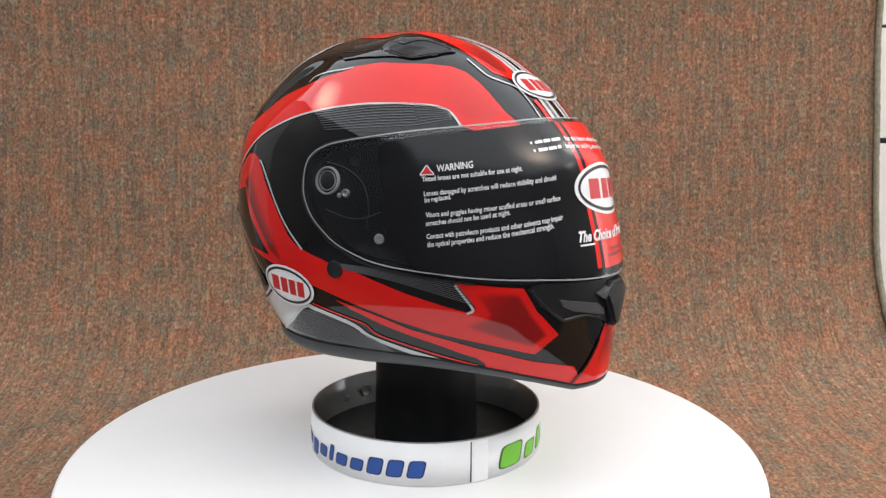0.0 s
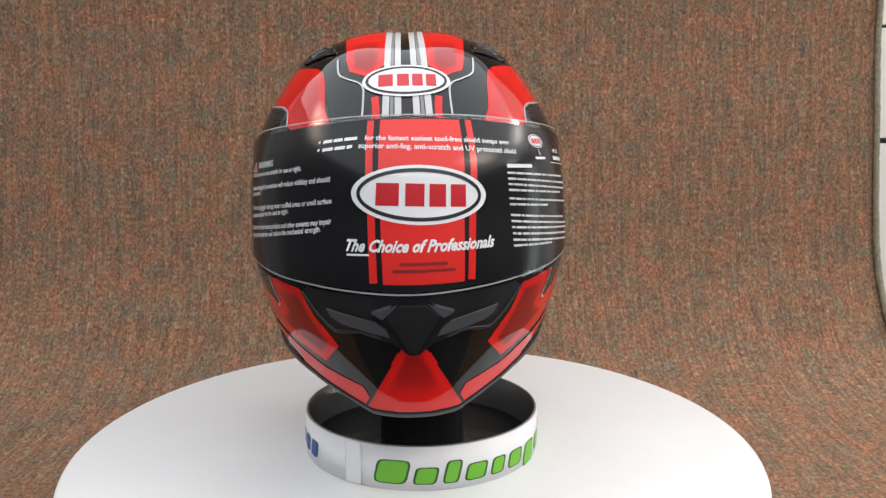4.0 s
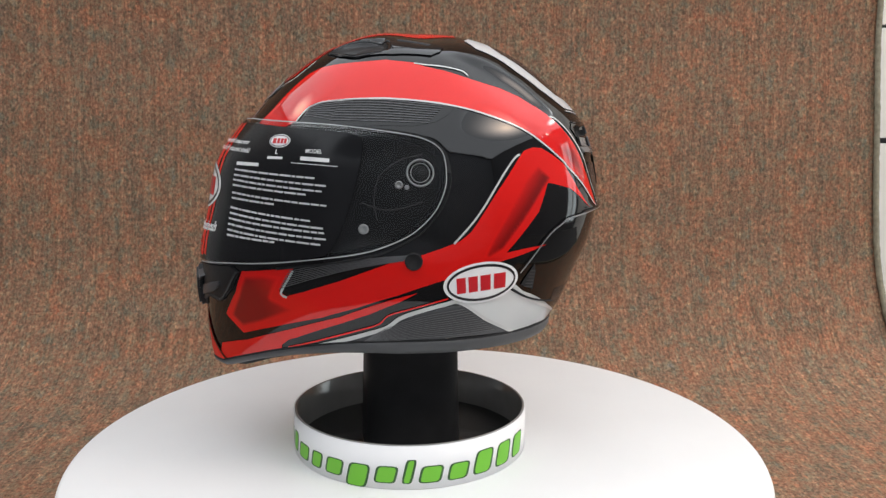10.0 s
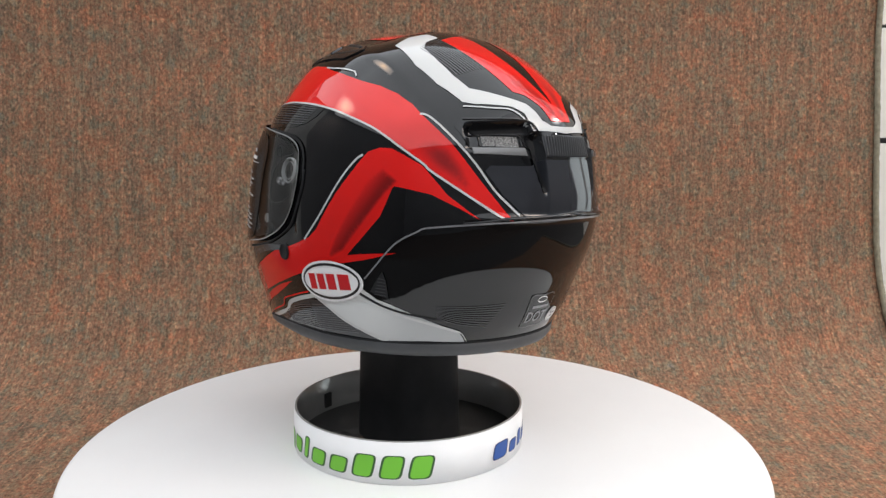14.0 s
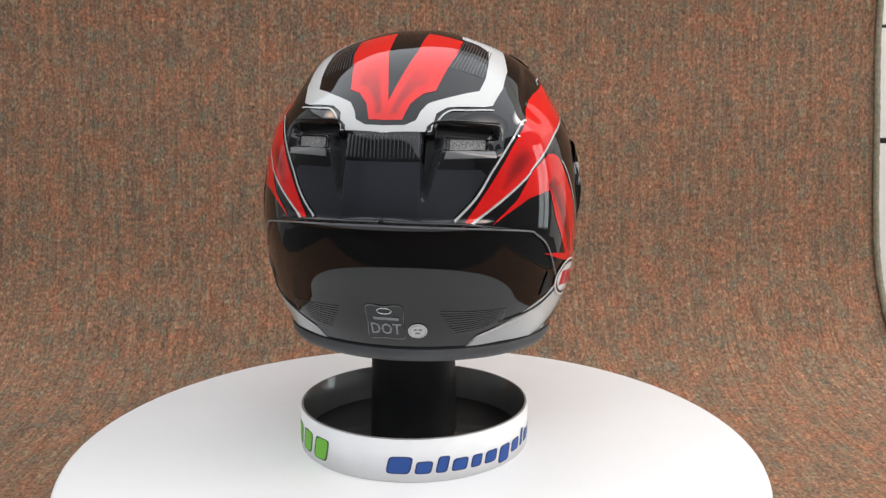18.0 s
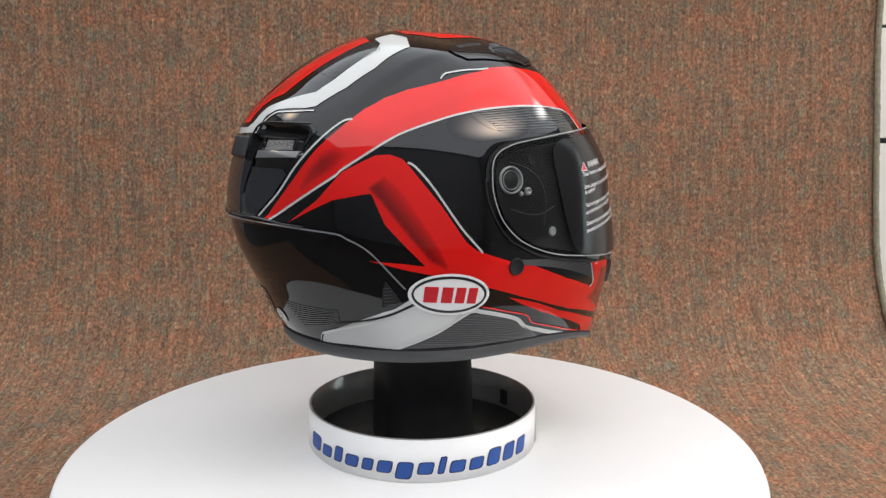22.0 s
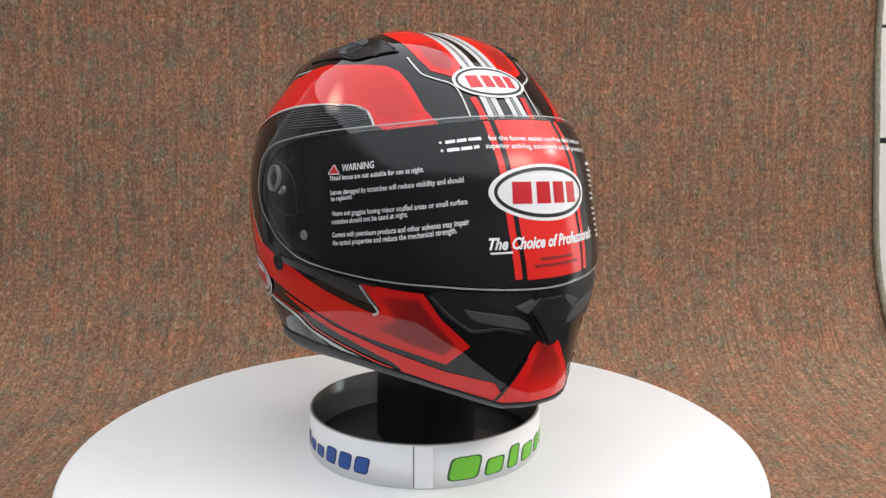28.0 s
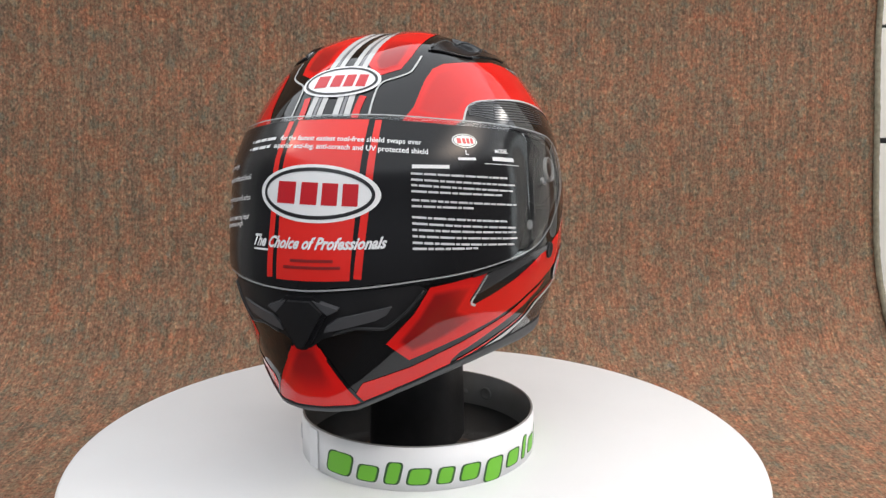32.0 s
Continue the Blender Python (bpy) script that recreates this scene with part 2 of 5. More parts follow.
def window_wall():
    """The side wall with a tall window of frosted, daylit panes."""
    y0, y1, z0, z1 = 0.46, 1.08, -0.45, 1.15
    bm = bmesh.new()
    for a, b, c, d in ((-3.0, y0, -0.80, 1.70), (y1, 1.22, -0.80, 1.70), (y0, y1, -0.80, z0), (y0, y1, z1, 1.70)):
        box(bm, 3.12, 3.2, a, b, c, d)
    tagged(obj("wall_right", bm, ROOM_GREY, smooth=False), "grey side wall with a window", kind="structure")
    window = tagged(new("window_1"), "tall frosted window with a white frame", kind="structure")
    m = bpy.data.materials.new("daylit_frosted_glass")
    m.use_nodes = True
    shader(m).inputs["Base Color"].default_value = (0.7, 0.72, 0.72, 1)
    shader(m).inputs["Roughness"].default_value = 0.6
    shader(m).inputs["Emission Color"].default_value = (0.86, 0.97, 1.0, 1)
    shader(m).inputs["Emission Strength"].default_value = 1.7
    half = (y1 - y0) / 2
    for k in range(2):
        a, b = y0 + k * half, y0 + (k + 1) * half
        bm = bmesh.new()
        box(bm, 3.15, 3.158, a + 0.03, b - 0.03, z0 + 0.03, z1 - 0.03)
        part("pane", bm, m, window, "frosted daylit pane", smooth=False)
        bm = bmesh.new()
        for p, q, r, t in ((a, a + 0.03, z0, z1), (b - 0.03, b, z0, z1), (a + 0.03, b - 0.03, z0, z0 + 0.03), (a + 0.03, b - 0.03, z1 - 0.03, z1)):
            box(bm, 3.13, 3.18, p, q, r, t)
        part("window_frame", bm, ROOM_WHITE, window, "white window frame", smooth=False)


window_wall()

# the carpet's fall: y and z from its top edge to its front edge
CARPET_FALL = [(0.478, 1.10), (0.472, 0.80), (0.464, 0.474), (0.460, 0.393), (0.450, 0.31), (0.441, 0.227), (0.430, 0.143), (0.419, 0.092),
               (0.404, 0.05), (0.383, 0.012), (0.350, -0.03), (0.29, -0.062), (0.20, -0.080), (0.05, -0.090), (-0.22, -0.092), (-0.33, -0.093)]
CARPET_RIGHT = 0.68


def fall_point(u):
    """The carpet's profile, smoothed between its knots; u from 0 to 1."""
    n = len(CARPET_FALL) - 1
    k = min(int(u * n), n - 1)
    t = u * n - k
    p = [Vector(CARPET_FALL[min(max(k + d, 0), n)]) for d in (-1, 0, 1, 2)]
    return 0.5 * (2 * p[1] + (p[2] - p[0]) * t + (2 * p[0] - 5 * p[1] + 4 * p[2] - p[3]) * t * t + (3 * p[1] - p[0] - 3 * p[2] + p[3]) * t ** 3)


def carpet():
    bm = bmesh.new()
    uvl = bm.loops.layers.uv.new("metres")
    rows, cols = 420, 60
    x0, x1 = -0.73, CARPET_RIGHT
    pts = [fall_point(k / rows) for k in range(rows + 1)]
    run = [0.0]
    for a, b in zip(pts, pts[1:]):
        run.append(run[-1] + (b - a).length)
    grid, where = [], {}
    for j, p in enumerate(pts):
        row = []
        for i in range(cols + 1):
            x = x0 + (x1 - x0) * i / cols
            sway = 0.006 * noise.noise((x * 2.2, run[j] * 1.3, 4.0)) * min(1, j / 36)
            vert = bm.verts.new((x, p[0] + sway, p[1] + (0.004 * noise.noise((x * 3, run[j] * 2.5, 9.0)) if j > 240 else 0)))
            where[vert] = (x, -run[j])
            row.append(vert)
        grid.append(row)
    for j in range(rows):
        for i in range(cols):
            f = bm.faces.new((grid[j][i], grid[j + 1][i], grid[j + 1][i + 1], grid[j][i + 1]))
            for loop in f.loops:
                loop[uvl].uv = where[loop.vert]
    ob = tagged(obj("carpet_backdrop", bm, CARPET), "mottled rust-brown loop-pile carpet hung as a backdrop sweep", "carpet")
    mod = ob.modifiers.new("thickness", "SOLIDIFY")
    mod.thickness, mod.offset = 0.008, -1.0
    # sewn binding along the free side edge
    bm = bmesh.new()
    ring = []
    for j, p in enumerate(pts):
        d = (pts[min(j + 1, rows)] - pts[max(j - 1, 0)]).normalized()
        nrm = Vector((-d[1], d[0]))
        edge = x1 + 0.002
        circle = []
        for k in range(8):
            a = 2 * math.pi * k / 8
            q = p + nrm * (0.006 * math.sin(a) - 0.003)
            wave = 0.0012 * noise.noise((run[j] * 95, 2.0, 7.0))
            circle.append(bm.verts.new((edge + wave + 0.0038 * math.cos(a), q[0], q[1])))
        ring.append(circle)
    for a, b in zip(ring, ring[1:]):
        for k in range(8):
            bm.faces.new((a[k], a[(k + 1) % 8], b[(k + 1) % 8], b[k]))
    part("edge_binding", bm, BINDING, ob, "olive-beige sewn edge binding")
    return ob


carpet()


def slat_panel():
    """A cream slotted display panel behind the carpet's free edge."""
    base = tagged(new("slat_panel"), "cream slotted display panel behind the carpet", "wall panel", kind="structure")
    slots = [(-0.78, -0.78), (-0.32, -0.312), (0.266, 0.275), (0.456, 0.461), (0.648, 0.656), (0.84, 0.848), (1.032, 1.040), (1.224, 1.232), (1.5, 1.5)]
    for (_, low), (high, _) in zip(slots, slots[1:]):
        bm = bmesh.new()
        box(bm, 0.30, 1.60, 0.60, 0.622, low, high, 0.0015)
        part("slat", bm, SLAT_WHITE, base, smooth=False)
    bm = bmesh.new()
    box(bm, 0.30, 1.60, 0.624, 0.64, -0.78, 1.5)
    part("backing", bm, MID_GREY, base, smooth=False)


slat_panel()


def counter():
    """The counter on which the carpet's foot and the turntable stand."""
    ob = tagged(new("counter"), "dark counter under the carpet and the turntable", "counter")
    bm = bmesh.new()
    box(bm, -1.3, 1.3, -0.60, 0.56, -0.145, -0.105, 0.004)
    part("worktop", bm, ROOM_DARK, ob, smooth=False)
    for x in (-1.2, 1.2):
        for y in (-0.5, 0.46):
            bm = bmesh.new()
            box(bm, x - 0.03, x + 0.03, y - 0.03, y + 0.03, -0.80, -0.145, 0.004)
            part("leg", bm, ROOM_DARK, ob, smooth=False)


counter()


# ---- the turntable ----
def turntable():
    ob = tagged(new("turntable"), "large round white turntable disc standing on the carpet", "turntable")
    bm = bmesh.new()
    lathe(bm, [(0, 0), (0.296, 0), (0.2985, -0.001), (0.2998, -0.004), (0.2998, -0.015), (0.297, -0.018), (0, -0.018)], 192)
    part("disc", bm, DISC_WHITE, ob, "glossy white laminate disc")
    bm = bmesh.new()
    lathe(bm, [(0, -0.018), (0.11, -0.018), (0.115, -0.024), (0.115, -0.086), (0, -0.086)], 64)
    part("drive_base", bm, MATT_BLACK, ob)
    return ob


# ---- the display stand: a shallow round tray with a column ----
def stand():
    ob = tagged(new("display_stand"), "black round tray and column with a white printed paper strip", "display stand")
    bm = bmesh.new()
    lathe(bm, [(0, 0.0), (0.1005, 0.0), (0.1005, 0.003), (0, 0.003)], 96)
    part("tray_floor", bm, TRAY_BLACK, ob, "mirror-glossy black tray floor")
    bm = bmesh.new()
    lathe(bm, [(0.1005, 0.0), (0.1024, 0.0), (0.1024, 0.0354), (0.1020, 0.0359), (0.1010, 0.0359), (0.1005, 0.0354), (0.1005, 0.0)], 128)
    part("tray_wall", bm, TRAY_GREY, ob, "dark grey tray wall")
    bm = bmesh.new()
    lathe(bm, [(0.1025, 0.0004), (0.1034, 0.0004), (0.1034, 0.0353), (0.1025, 0.0353), (0.1025, 0.0004)], 160)
    strip = part("paper_strip", bm, PAPER, ob, "white paper strip")
    # its overlapping end stands off a little
    bm = bmesh.new()
    rows = [[bm.verts.new((r * math.cos(math.radians(a)), r * math.sin(math.radians(a)), z)) for a in (-88.0, -86, -84, -82, -80)]
            for r, z in ((0.1035, 0.001), (0.1044, 0.001), (0.1044, 0.0348), (0.1035, 0.0348))]
    for a, c in zip(rows, rows[1:] + rows[:1]):
        for k in range(4):
            bm.faces.new((a[k], a[k + 1], c[k + 1], c[k]))
    bmesh.ops.recalc_face_normals(bm, faces=bm.faces[:])
    part("strip_tab", bm, PAPER, strip, "overlapping paper end", smooth=False)
    bm = bmesh.new()
    rings = []
    for z, a, b in [(0.003, 0.0428, 0.0370), (0.040, 0.0419, 0.0360), (0.075, 0.0411, 0.0352), (0.098, 0.0406, 0.0348), (0.16, 0.0406, 0.0348)]:
        rings.append([])
        for k in range(64):
            t = 2 * math.pi * k / 64
            c, s = math.cos(t), math.sin(t)
            r = (abs(c / a) ** 3.6 + abs(s / b) ** 3.6) ** (-1 / 3.6)
            rings[-1].append(bm.verts.new((r * c, r * s, z)))
    for a, b in zip(rings, rings[1:]):
        for k in range(64):
            bm.faces.new((a[k], a[(k + 1) % 64], b[(k + 1) % 64], b[k]))
    bm.faces.new(rings[-1])
    col = part("column", bm, COLUMN_BLACK, ob, "black column")
    for at, z, profile in ((108.9, 0.0175, [(0, 0.0004), (0.0042, 0.0004), (0.0050, 0.0016), (0.0062, 0.0014), (0.0066, -0.0004)]), (123.4, 0.0150, [(0, 0.0010), (0.0030, 0.0010), (0.0036, -0.0004)])):
        ring = bmesh.new()
        lathe(ring, profile, 24)
        bmesh.ops.recalc_face_normals(ring, faces=ring.faces[:])
        stud = part("stud", ring, TRAY_GREY, ob, "small black stud inside the tray wall")
        stud.matrix_basis = pose(0, 0, z, 0, 0, at) @ Matrix.Translation((0.1003, 0, 0)) @ Matrix.Rotation(math.radians(-90), 4, "Y")
    clip = bmesh.new()
    box(clip, 0.0985, 0.1004, -0.0045, 0.0045, 0.0070, 0.0215, 0.0006)
    part("clip", clip, TRAY_BLACK, ob, "black clip inside the tray wall", smooth=False).matrix_basis = pose(0, 0, 0, 0, 0, -40.4)
    col.matrix_basis = pose(0, 0, 0, 0, 0, -51.3)
    return ob


from mathutils.geometry import delaunay_2d_cdt

# ---- the helmet's form: radii from its middle towards the front, the side and the back, by elevation ----
KNOTS = np.array([-72, -60, -48, -36, -24, -12, 0, 12, 24, 38, 54, 72, 90, 108.0])
FRONT = [0.2150, 0.2270, 0.2140, 0.1968, 0.1831, 0.1705, 0.1658, 0.1553, 0.1487, 0.1443, 0.1399]
SIDE = [0.1573, 0.1548, 0.1477, 0.1401, 0.1342, 0.1318, 0.1321, 0.1344, 0.1366, 0.1411, 0.1369]
BACK = [0.1604, 0.1578, 0.1558, 0.1533, 0.1576, 0.1606, 0.1596, 0.1600, 0.1517, 0.1459, 0.1427]
TOP, N_FRONT, N_BACK = 0.1400, (1.992, 2.300), (1.996, 2.104)


def glide(values, x):
    """A smooth curve through the values at KNOTS."""
    v = np.array(values)
    x = np.clip(x, KNOTS[1], KNOTS[-2] - 1e-9)
    i = np.clip(np.searchsorted(KNOTS, x, side="right") - 1, 1, len(KNOTS) - 3)
    h = KNOTS[i + 1] - KNOTS[i]
    t = (x - KNOTS[i]) / h
    m0 = (v[i + 1] - v[i - 1]) / (KNOTS[i + 1] - KNOTS[i - 1])
    m1 = (v[i + 2] - v[i]) / (KNOTS[i + 2] - KNOTS[i])
    return (2 * t ** 3 - 3 * t ** 2 + 1) * v[i] + (t ** 3 - 2 * t ** 2 + t) * h * m0 + (3 * t ** 2 - 2 * t ** 3) * v[i + 1] + (t ** 3 - t ** 2) * h * m1


FRONT_V, SIDE_V, BACK_V = [[2 * a[0] - a[1], *a, TOP, b[-1]] for a, b in ((FRONT, BACK), (SIDE, SIDE), (BACK, FRONT))]


def rise(x, lo, hi):
    """0 below lo, 1 above hi, smooth between."""
    t = np.clip((x - lo) / (hi - lo), 0, 1)
    return t * t * (3 - 2 * t)


def span(x, a, b, c, d):
    """1 between b and c, falling to 0 at a and d."""
    return rise(x, a, b) * (1 - rise(x, c, d))


def drawn_in(az):
    """How deep the chin's flanks are hollowed, by azimuth."""
    return np.interp(az, [4, 9, 14, 20, 30, 45, 60, 92], [0.0, 0.0020, 0.0046, 0.0066, 0.0076, 0.0052, 0.0028, 0.0])


def relief(d):
    """What stands out of or sinks into the shell's plain form: rear exhaust channels, crown flutes and chin flanks."""
    el = np.degrees(np.arcsin(np.clip(d[:, 2], -1, 1)))
    az = np.degrees(np.arctan2(np.abs(d[:, 1]), d[:, 0]))
    back = 180.0 - az
    h = np.zeros(len(d))
    # flat middle block of the spoiler
    h += (0.001 + 0.16 * (math.cos(math.radians(9.6)) / np.cos(np.radians(np.minimum(back, 9.6))) - 1)) * (1 - rise(back, 9.6, 10.4)) * span(el, -2.0, -0.5, 13.0, 19.5)
    # overhanging lip along the spoiler's foot
    h += 0.0022 * (1 - rise(back, 26.0, 34.0)) * span(el, -3.3, -2.6, -2.0, -0.6)
    # channel beside the block, narrowing downwards
    outer = 10.6 + (el - 3.5) * 0.27
    h -= 0.0075 * rise(back, 9.6, 10.6) * (1 - rise(back, outer - 0.9, outer + 0.5)) * span(el, 2.6, 8.5, 18.8, 20.6)
    # exhaust pocket under its hood, with a ledge below
    pocket = span(back, 12.5, 14.0, 30.0, 33.0)
    h -= pocket * (0.0032 * span(el, 16.0, 16.8, 22.4, 23.3) + 0.0045 * span(el, 20.0, 20.8, 22.4, 23.3))
    # hollow face below the pocket
    h -= 0.0014 * span(back, 11.0, 20.0, 24.0, 39.0) * span(el, -2.0, 5.5, 8.5, 15.6)
    # flute along the crown, from the front scoop to the exhaust hood
    ta = np.degrees(np.arctan2(d[:, 0], d[:, 2]))
    te = np.degrees(np.arcsin(np.clip(np.abs(d[:, 1]), 0, 1)))
    crest = np.interp(-ta, [0, 30, 48, 56, 62], [33.8, 36.2, 36.4, 34.6, 31.0])
    h -= 0.0026 * rise(te - crest, -1.0, 3.2) * (1 - rise(te - crest, 4.0, 17.0)) * span(-ta, 4.0, 20.0, 44.0, 58.0)
    # mouths of the crown scoops, deepest under their hoods
    h -= 0.0052 * rise(ta, 13.0, 16.0) * (1 - rise(ta, 16.5, 33.0)) * span(te, 21.0, 25.5, 29.0, 34.0)
    # the seat of the shield's pivot plates
    h -= 0.0030 * span(az, 52.0, 64.0, 84.0, 93.0) * span(el, -16.0, -10.0, 14.0, 23.5)
    # the chin's flanks draw in towards the rim
    h -= drawn_in(az) * rise(-el, 15.0, 36.0)
    h += 0.0042 * (1 - rise(az, 1.0, 20.0)) * rise(-el, 25.0, 40.0)
    return h


def radius(d):
    """The shell's radius along unit directions (rows of x ahead, y to the left, z up)."""
    phi = np.degrees(np.arcsin(np.clip(d[:, 2], -1, 1)))
    flat = np.hypot(d[:, 0], d[:, 1]) + 1e-12
    c, s = d[:, 0] / flat, np.abs(d[:, 1]) / flat
    q = np.clip(phi / 90, 0, 1)
    n = np.where(c > 0, N_FRONT[0] + (N_FRONT[1] - N_FRONT[0]) * q, N_BACK[0] + (N_BACK[1] - N_BACK[0]) * q)
    n = n + (2.0 - n) * rise(phi, 66.0, 87.0)
    ends = np.where(c > 0, glide(FRONT_V, phi), glide(BACK_V, phi))
    return ((np.abs(c) / ends) ** n + (s / glide(SIDE_V, phi)) ** n + 1e-12) ** (-1 / n) + relief(d)


def way_side(uv):
    """Directions from azimuth (to the left of ahead) and elevation, in degrees."""
    a, e = np.radians(uv[:, 0]), np.radians(uv[:, 1])
    return np.stack([np.cos(e) * np.cos(a), np.cos(e) * np.sin(a), np.sin(e)], 1)


def way_top(uv):
    """Directions from the angle ahead of the crown and the angle to the left of the middle, in degrees."""
    a, e = np.radians(uv[:, 0]), np.radians(uv[:, 1])
    return np.stack([np.sin(a) * np.cos(e), np.sin(e), np.cos(a) * np.cos(e)], 1)


def on_shell(uv, way, lift=0.0):
    d = way(np.asarray(uv, float))
    return d * (radius(d) + lift)[:, None]


def shell_normals(uv, way):
    uv = np.asarray(uv, float)
    e = 0.2
    du = on_shell(uv + (e, 0), way) - on_shell(uv - (e, 0), way)
    dv = on_shell(uv + (0, e), way) - on_shell(uv - (0, e), way)
    n = np.cross(du, dv)
    n *= np.sign((n * way(uv)).sum(1))[:, None]
    return n / (np.linalg.norm(n, axis=1)[:, None] + 1e-12)


def rim_elevation(psi):
    """How far down the shell reaches at each azimuth: lower at the chin than at the nape."""
    lo, hi = np.full(len(psi), -58.0), np.full(len(psi), -5.0)
    for _ in range(18):
        mid = (lo + hi) / 2
        p = on_shell(np.stack([psi, mid], 1), way_side)
        edge = -0.1025 - 0.029 * np.clip((p[:, 0] - 0.04) / 0.125, 0, 1) ** 2.2
        below = p[:, 2] < edge
        lo, hi = np.where(below, mid, lo), np.where(below, hi, mid)
    return hi


def above_rim(uv, way):
    """Keeps points of the side chart on the shell, just above its lower rim."""
    if way is way_side:
        uv[:, 1] = np.maximum(uv[:, 1], rim_elevation(uv[:, 0]) + 0.25)
    return uv


def shell_mesh(name, mat, parent, label="", lift=0.0, cols=480, rows=220):
    psi = np.arange(cols) * 360.0 / cols - 180
    rim = rim_elevation(psi)
    bm = bmesh.new()
    grid = []
    for r in range(rows):
        t = r / rows
        pts = on_shell(np.stack([psi, rim + (89.9 - rim) * t], 1), way_side, lift)
        grid.append([bm.verts.new(p) for p in pts])
    top = bm.verts.new((0, 0, TOP + lift))
    for a, b in zip(grid, grid[1:]):
        for k in range(cols):
            bm.faces.new((a[k], a[(k + 1) % cols], b[(k + 1) % cols], b[k]))
    for k in range(cols):
        bm.faces.new((grid[-1][k], grid[-1][(k + 1) % cols], top))
    return part(name, bm, mat, parent, label)


def settle(outline, way):
    """Lowers graphics on the drawn-in chin flanks."""
    if way is not way_side:
        return [tuple(p) for p in outline]
    return [(a, e - 250.0 * float(drawn_in(abs(a)) * rise(np.float64(-e), 15.0, 33.0))) for a, e in outline]


def sheet(name, outline, mat, parent, label="", way=way_side, lift=0.0004, step=3.0, fade=None, mirror=False, thick=0.0, soft=0.0):
    """A painted or fitted piece of the given outline (in the chart's degrees), laid on the shell at that height.
    fade: two points of the chart between which the piece's first texture axis runs from 0 to 1. thick: gives it a rim down to the shell.
    soft: the texture axis runs from 0 at the outline to 1 that many degrees inside it."""
    outline = settle(outline, way)
    if mirror:
        outline = [(-a, b) if way is way_side else (a, -b) for a, b in outline][::-1]
        fade = fade and [(-a, b) if way is way_side else (a, -b) for a, b in fade]
    bm = bmesh.new()
    us, vs = [p[0] for p in outline], [p[1] for p in outline]
    n = len(outline)
    corners, _, tris, *_ = delaunay_2d_cdt([Vector(p) for p in outline], [], [list(range(n))], 1, 1e-5)
    verts = [bm.verts.new((*p, 0)) for p in corners]
    for tri in tris:
        bm.faces.new([verts[k] for k in tri])
    for axis, vals in ((0, us), (1, vs)):
        k = math.ceil(min(vals) / step)
        while k * step < max(vals):
            co, no = [0, 0, 0], [0, 0, 0]
            co[axis], no[axis] = k * step, 1
            bmesh.ops.bisect_plane(bm, geom=bm.verts[:] + bm.edges[:] + bm.faces[:], plane_co=co, plane_no=no, dist=1e-5)
            k += 1
    uv = above_rim(np.array([tuple(vert.co)[:2] for vert in bm.verts]), way)
    layer = bm.loops.layers.uv.new("fade")
    if fade:
        a, b = Vector(fade[0]), Vector(fade[1])
        for f in bm.faces:
            for loop in f.loops:
                loop[layer].uv = ((loop.vert.co.to_2d() - a).dot(b - a) / (b - a).length_squared, 0)
    if soft:
        a = np.array(outline, float)
        d = np.roll(a, -1, 0) - a
        t = np.clip(((uv[:, None] - a) * d).sum(2) / ((d * d).sum(1) + 1e-9), 0, 1)
        gap = np.linalg.norm(uv[:, None] - a - t[:, :, None] * d, axis=2).min(1) / soft
        inside = {vert: min(g, 1.0) for vert, g in zip(bm.verts, gap)}
        for f in bm.faces:
            for loop in f.loops:
                k = min(max(loop[layer].uv.x, 0.0), 1.0) if fade else 1.0
                loop[layer].uv = (inside[loop.vert] * k, 0)
    for vert, p in zip(bm.verts, on_shell(uv, way, lift)):
        vert.co = p
    normals = shell_normals(uv, way)
    f = bm.faces[:][0]
    f.normal_update()
    if f.normal.dot(f.calc_center_median()) < 0:
        bmesh.ops.reverse_faces(bm, faces=bm.faces[:])
    if thick:
        rim = [e for e in bm.edges if e.is_boundary]
        for e in rim:
            e.smooth = False
        made = bmesh.ops.extrude_edge_only(bm, edges=rim)["geom"]
        for vert in made:
            if isinstance(vert, bmesh.types.BMVert):
                vert.co -= vert.co.normalized() * thick
    me = bpy.data.meshes.new(name)
    bm.to_mesh(me)
    bm.free()
    me.materials.append(mat)
    me.polygons.foreach_set("use_smooth", [True] * len(me.polygons))
    if not thick:
        me.normals_split_custom_set_from_vertices([tuple(n) for n in normals])
    ob = new(name, me)
    ob.parent = parent
    return tagged(ob, label)


def both(name, outline, mat, parent, label="", **more):
    """The same piece on the right and, mirrored, on the left."""
    return [sheet(name, outline, mat, parent, label, mirror=m, **more) for m in (False, True)]


def whole(name, half, mat, parent, label="", **more):
    """One piece across the middle, from the outline of its right half (first and last points on the middle)."""
    return sheet(name, half + [(-a, b) for a, b in half[-2:0:-1]], mat, parent, label, **more)


def curve_through(path, per_span=5, closed=False):
    """Points of a smooth curve through the path's points."""
    n, out = len(path), []
    for k in range(n if closed else n - 1):
        p = [np.array(path[(k + d) % n if closed else min(max(k + d, 0), n - 1)], float) for d in (-1, 0, 1, 2)]
        for s in range(per_span):
            t = s / per_span
            out.append(0.5 * (2 * p[1] + (p[2] - p[0]) * t + (2 * p[0] - 5 * p[1] + 4 * p[2] - p[3]) * t * t + (3 * p[1] - p[0] - 3 * p[2] + p[3]) * t ** 3))
    if not closed:
        out.append(np.array(path[-1], float))
    return np.array(out)


